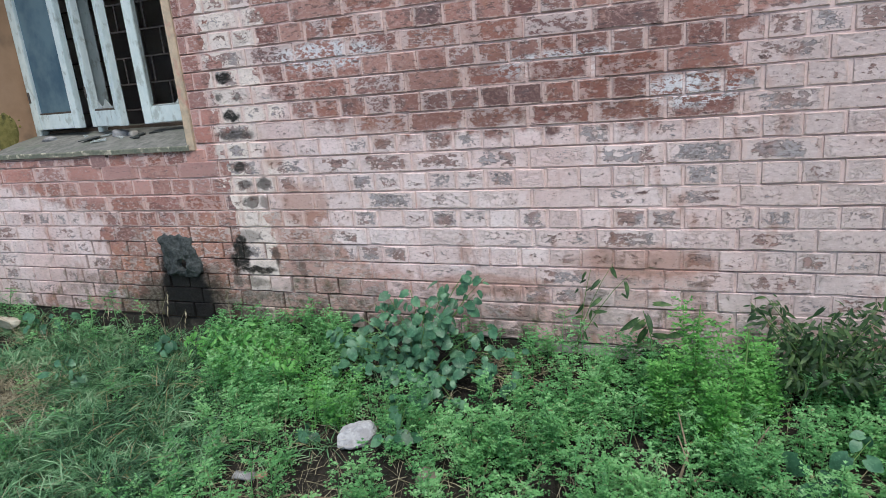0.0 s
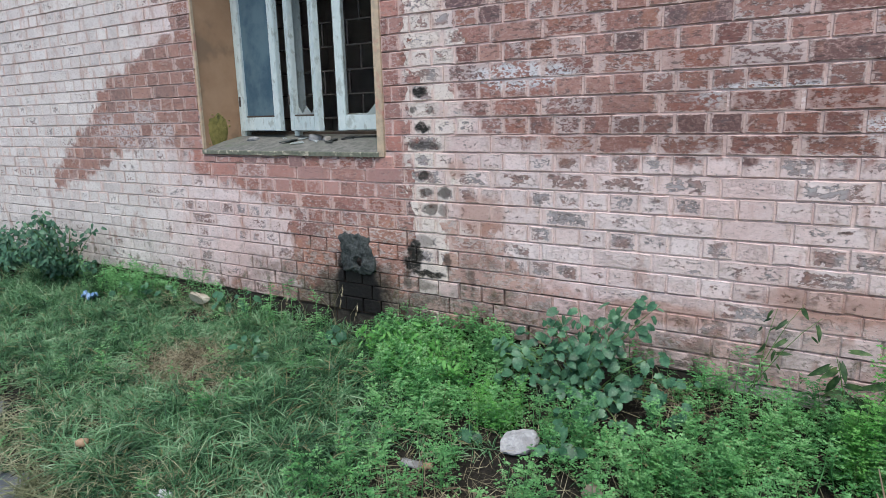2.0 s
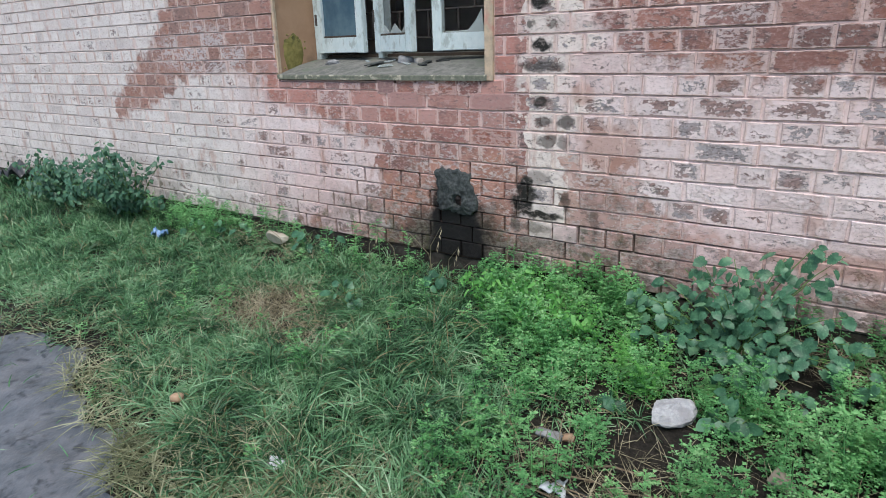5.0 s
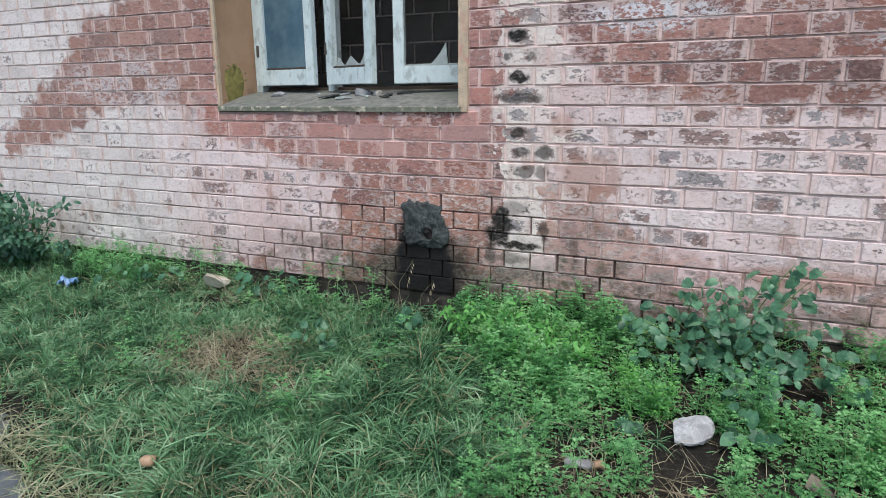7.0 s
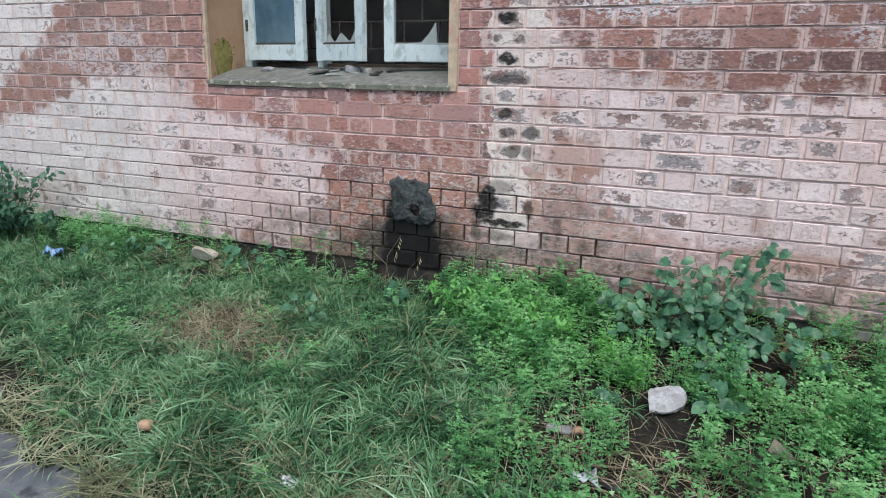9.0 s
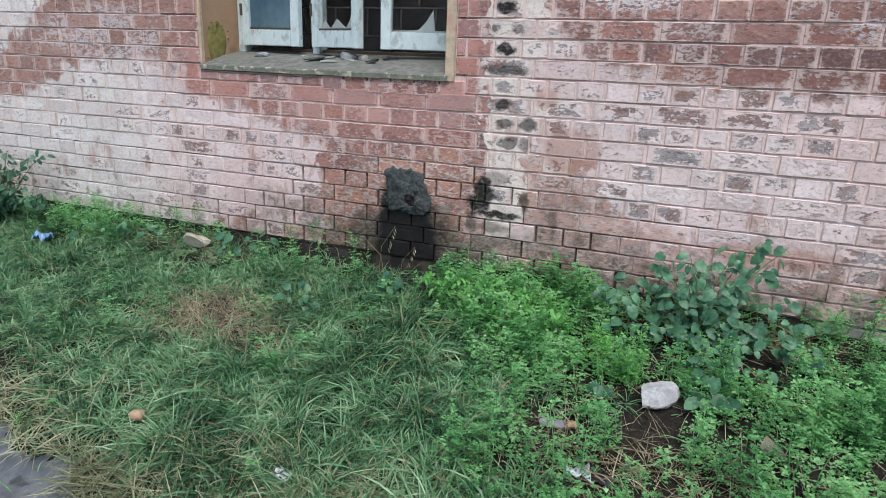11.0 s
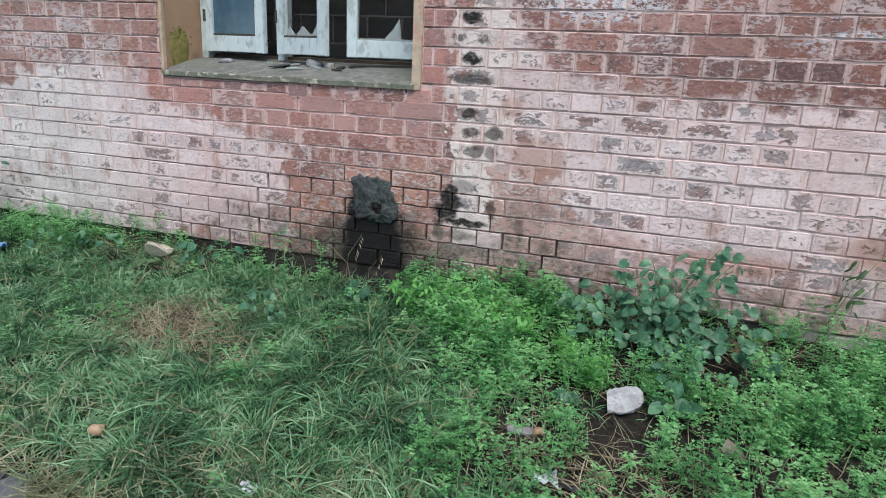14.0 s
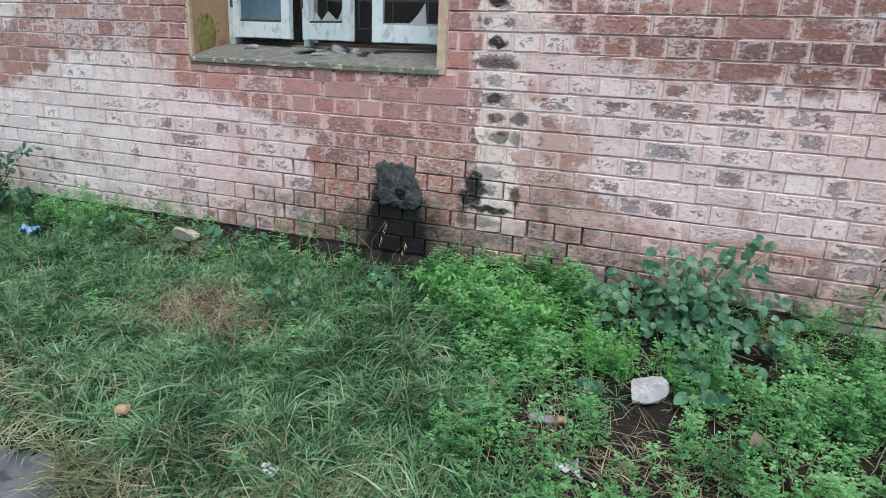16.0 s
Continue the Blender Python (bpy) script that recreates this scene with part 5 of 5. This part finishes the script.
def crumple(w, h, seed, lift=0.03):
    """A crumpled sheet with thickness."""
    bm = bmesh.new()
    bmesh.ops.create_grid(bm, x_segments=10, y_segments=8, size=0.5)
    for v in bm.verts:
        p = Vector((v.co.x * 5, v.co.y * 5, seed))
        v.co = Vector((v.co.x * w * (1 + 0.3 * noise.noise(p)), v.co.y * h * (1 + 0.3 * noise.noise(p + Vector((9, 0, 0)))), lift * (0.7 + noise.noise(p * 0.8))))
    bmesh.ops.solidify(bm, geom=bm.faces[:], thickness=0.002)
    return bm


lay("plastic_scrap", crumple(0.075, 0.06, 3.3), M_PLASTIC, 0.72, -1.07, -0.01, 20, "crumpled white plastic scrap on the soil", "litter")
lay("plastic_scrap", crumple(0.07, 0.05, 5.1, 0.015), M_BLACK, 0.785, -1.05, -0.004, -10, "black plastic scrap beside the white one", "litter")
lay("plastic_scrap", crumple(0.09, 0.07, 7.7, 0.05), M_BLUE, -2.37, -0.34, -0.02, 0, "crumpled blue plastic wrapper in the grass", "litter")
lay("plastic_scrap", crumple(0.05, 0.04, 8.2, 0.02), M_PLASTIC, -0.05, -1.40, -0.03, 0, "small pale plastic scrap in cut grass", "litter")
lay("plastic_sheet", crumple(0.30, 0.22, 2.2, 0.12), M_BLACK, -4.85, -0.14, -0.05, 0, "black plastic sheet heaped by the wall", "litter")

r = random.Random(77)
for i in range(46):
    if i < 34:
        x, y, ln = r.uniform(0.55, 1.75), r.uniform(-1.14, -0.86), r.uniform(0.12, 0.42)
        a = r.uniform(-0.45, 0.35)
    else:
        x, y, ln = r.uniform(1.2, 1.5), r.uniform(-0.22, -0.06), r.uniform(0.08, 0.22)
        a = r.uniform(-0.9, 0.5)
    pts, rad = [], []
    for k in range(5):
        s = k / 4
        px, py = x + ln * s * math.cos(a), y + ln * s * math.sin(a) + r.uniform(-0.008, 0.008)
        pts.append((px - x, py - y, float(ground_z(px, py)) - float(ground_z(x, y)) + 0.012 + 0.035 * math.sin(s * 3.1) * r.random()))
        rad.append((0.0038 - 0.0024 * s) * (0.6 + 0.7 * ((i * 37) % 10) / 10))
    v, f = tube(pts, rad, 5)
    tw = new("twig", np_mesh("twig", v, f, M_TWIG if i % 3 else M_ROOT))
    tw.location = (x, y, float(ground_z(x, y)))
    tagged(tw, "dry brown twig lying on the soil", "twig", "fallen twigs")
for x, y, pts in [(1.98, -0.62, [(0, 0, 0.02), (0.03, 0.06, 0.10), (0.0, 0.12, 0.20)]), (2.18, -0.55, [(0, 0, 0), (0.01, 0.03, 0.1), (0.05, 0.05, 0.17)]), (2.05, -0.68, [(0.05, 0, 0.01), (-0.02, 0.05, 0.06), (-0.07, 0.14, 0.15)])]:
    v, f = tube(pts, [0.005, 0.004, 0.002], 6)
    tw = new("stalk", np_mesh("stalk", v, f, M_ROOT))
    tw.location = (x, y, float(ground_z(x, y)))
    tagged(tw, "pale bare plant stalk leaning in the weeds", "stalk", "bare stalks")
for x, y, h, lx in [(-0.42, -0.10, 0.28, 0.10), (-0.36, -0.14, 0.24, -0.12), (-0.30, -0.12, 0.20, 0.09), (-0.62, -0.10, 0.20, -0.09), (0.02, -0.12, 0.30, 0.03), (-1.35, -0.2, 0.16, -0.12), (-0.80, -0.12, 0.2, 0.1)]:
    pieces = [tube([(0, 0, 0), (lx * 0.2, -0.01, h * 0.6), (lx, -0.03, h)], [0.002, 0.0016, 0.001], 4)]
    for k in range(7):
        s = 0.6 + 0.06 * k
        c = Vector((lx * s, -0.03 * s, h * s))
        q = leaflet(c, Vector((lx * 2, -0.2, r.uniform(-0.5, 0.3))).normalized(), Vector((0, 0, 1)), 0.03, 0.005)
        pieces.append(([tuple(p) for p in q], [(0, 1, 2), (0, 2, 3)]))
    ob = new("dry_stalk", np_mesh("dry_stalk", *join(pieces), M_STRAW))
    ob.location = (x, y, float(ground_z(x, y)))
    tagged(ob, "dry straw-coloured grass stalk bent by the wall", "stalk", "dry stalks")

# ---- bricks ----
VARIANTS = {k: [brick_data("brick", brick_mesh(L, COURSE - BED, 100 * ord(k) + s)) for s in range(5)] for k, L in KINDS.items()}
r = random.Random(12)
far_v, far_f, far_uv, count = [], [], [], 0
for a, b, z0, z1, dy in bond():
    cx, cz, w = (a + b) / 2, (z0 + z1) / 2, b - a
    kind = "s" if w > 0.17 else "h"
    near = -0.75 < cx < 1.62 and 0.10 < cz < 1.30 and abs(w - KINDS[kind]) < 0.012
    if near and count < 300:
        ob = new("brick", r.choice(VARIANTS[kind]))
        ob.location = (cx, dy, cz)
        ob.rotation_euler = (r.uniform(-0.008, 0.008), r.uniform(-0.006, 0.006), r.uniform(-0.006, 0.006))
        ob.scale = (w / KINDS[kind], 1, 1)
        ob.parent = wall
        count += 1
    else:
        vs, fs, uv = brick_mesh(w, z1 - z0, r.random())
        o = len(far_v)
        far_v += [(v[0] + cx, v[1] + dy, v[2] + cz) for v in vs]
        far_f += [tuple(i + o for i in f) for f in fs]
        far_uv += uv
me = bpy.data.meshes.new("brickwork")
me.from_pydata(far_v, [], far_f)
lay_uv = me.uv_layers.new(name="face")
loops = np.zeros(len(me.loops), np.int32)
me.loops.foreach_get("vertex_index", loops)
lay_uv.data.foreach_set("uv", np.array(far_uv, np.float32)[loops].ravel())
bw = new("brickwork", put_material(me, M_BRICK))
bw.parent = wall
tagged(bw, kind="stuff")
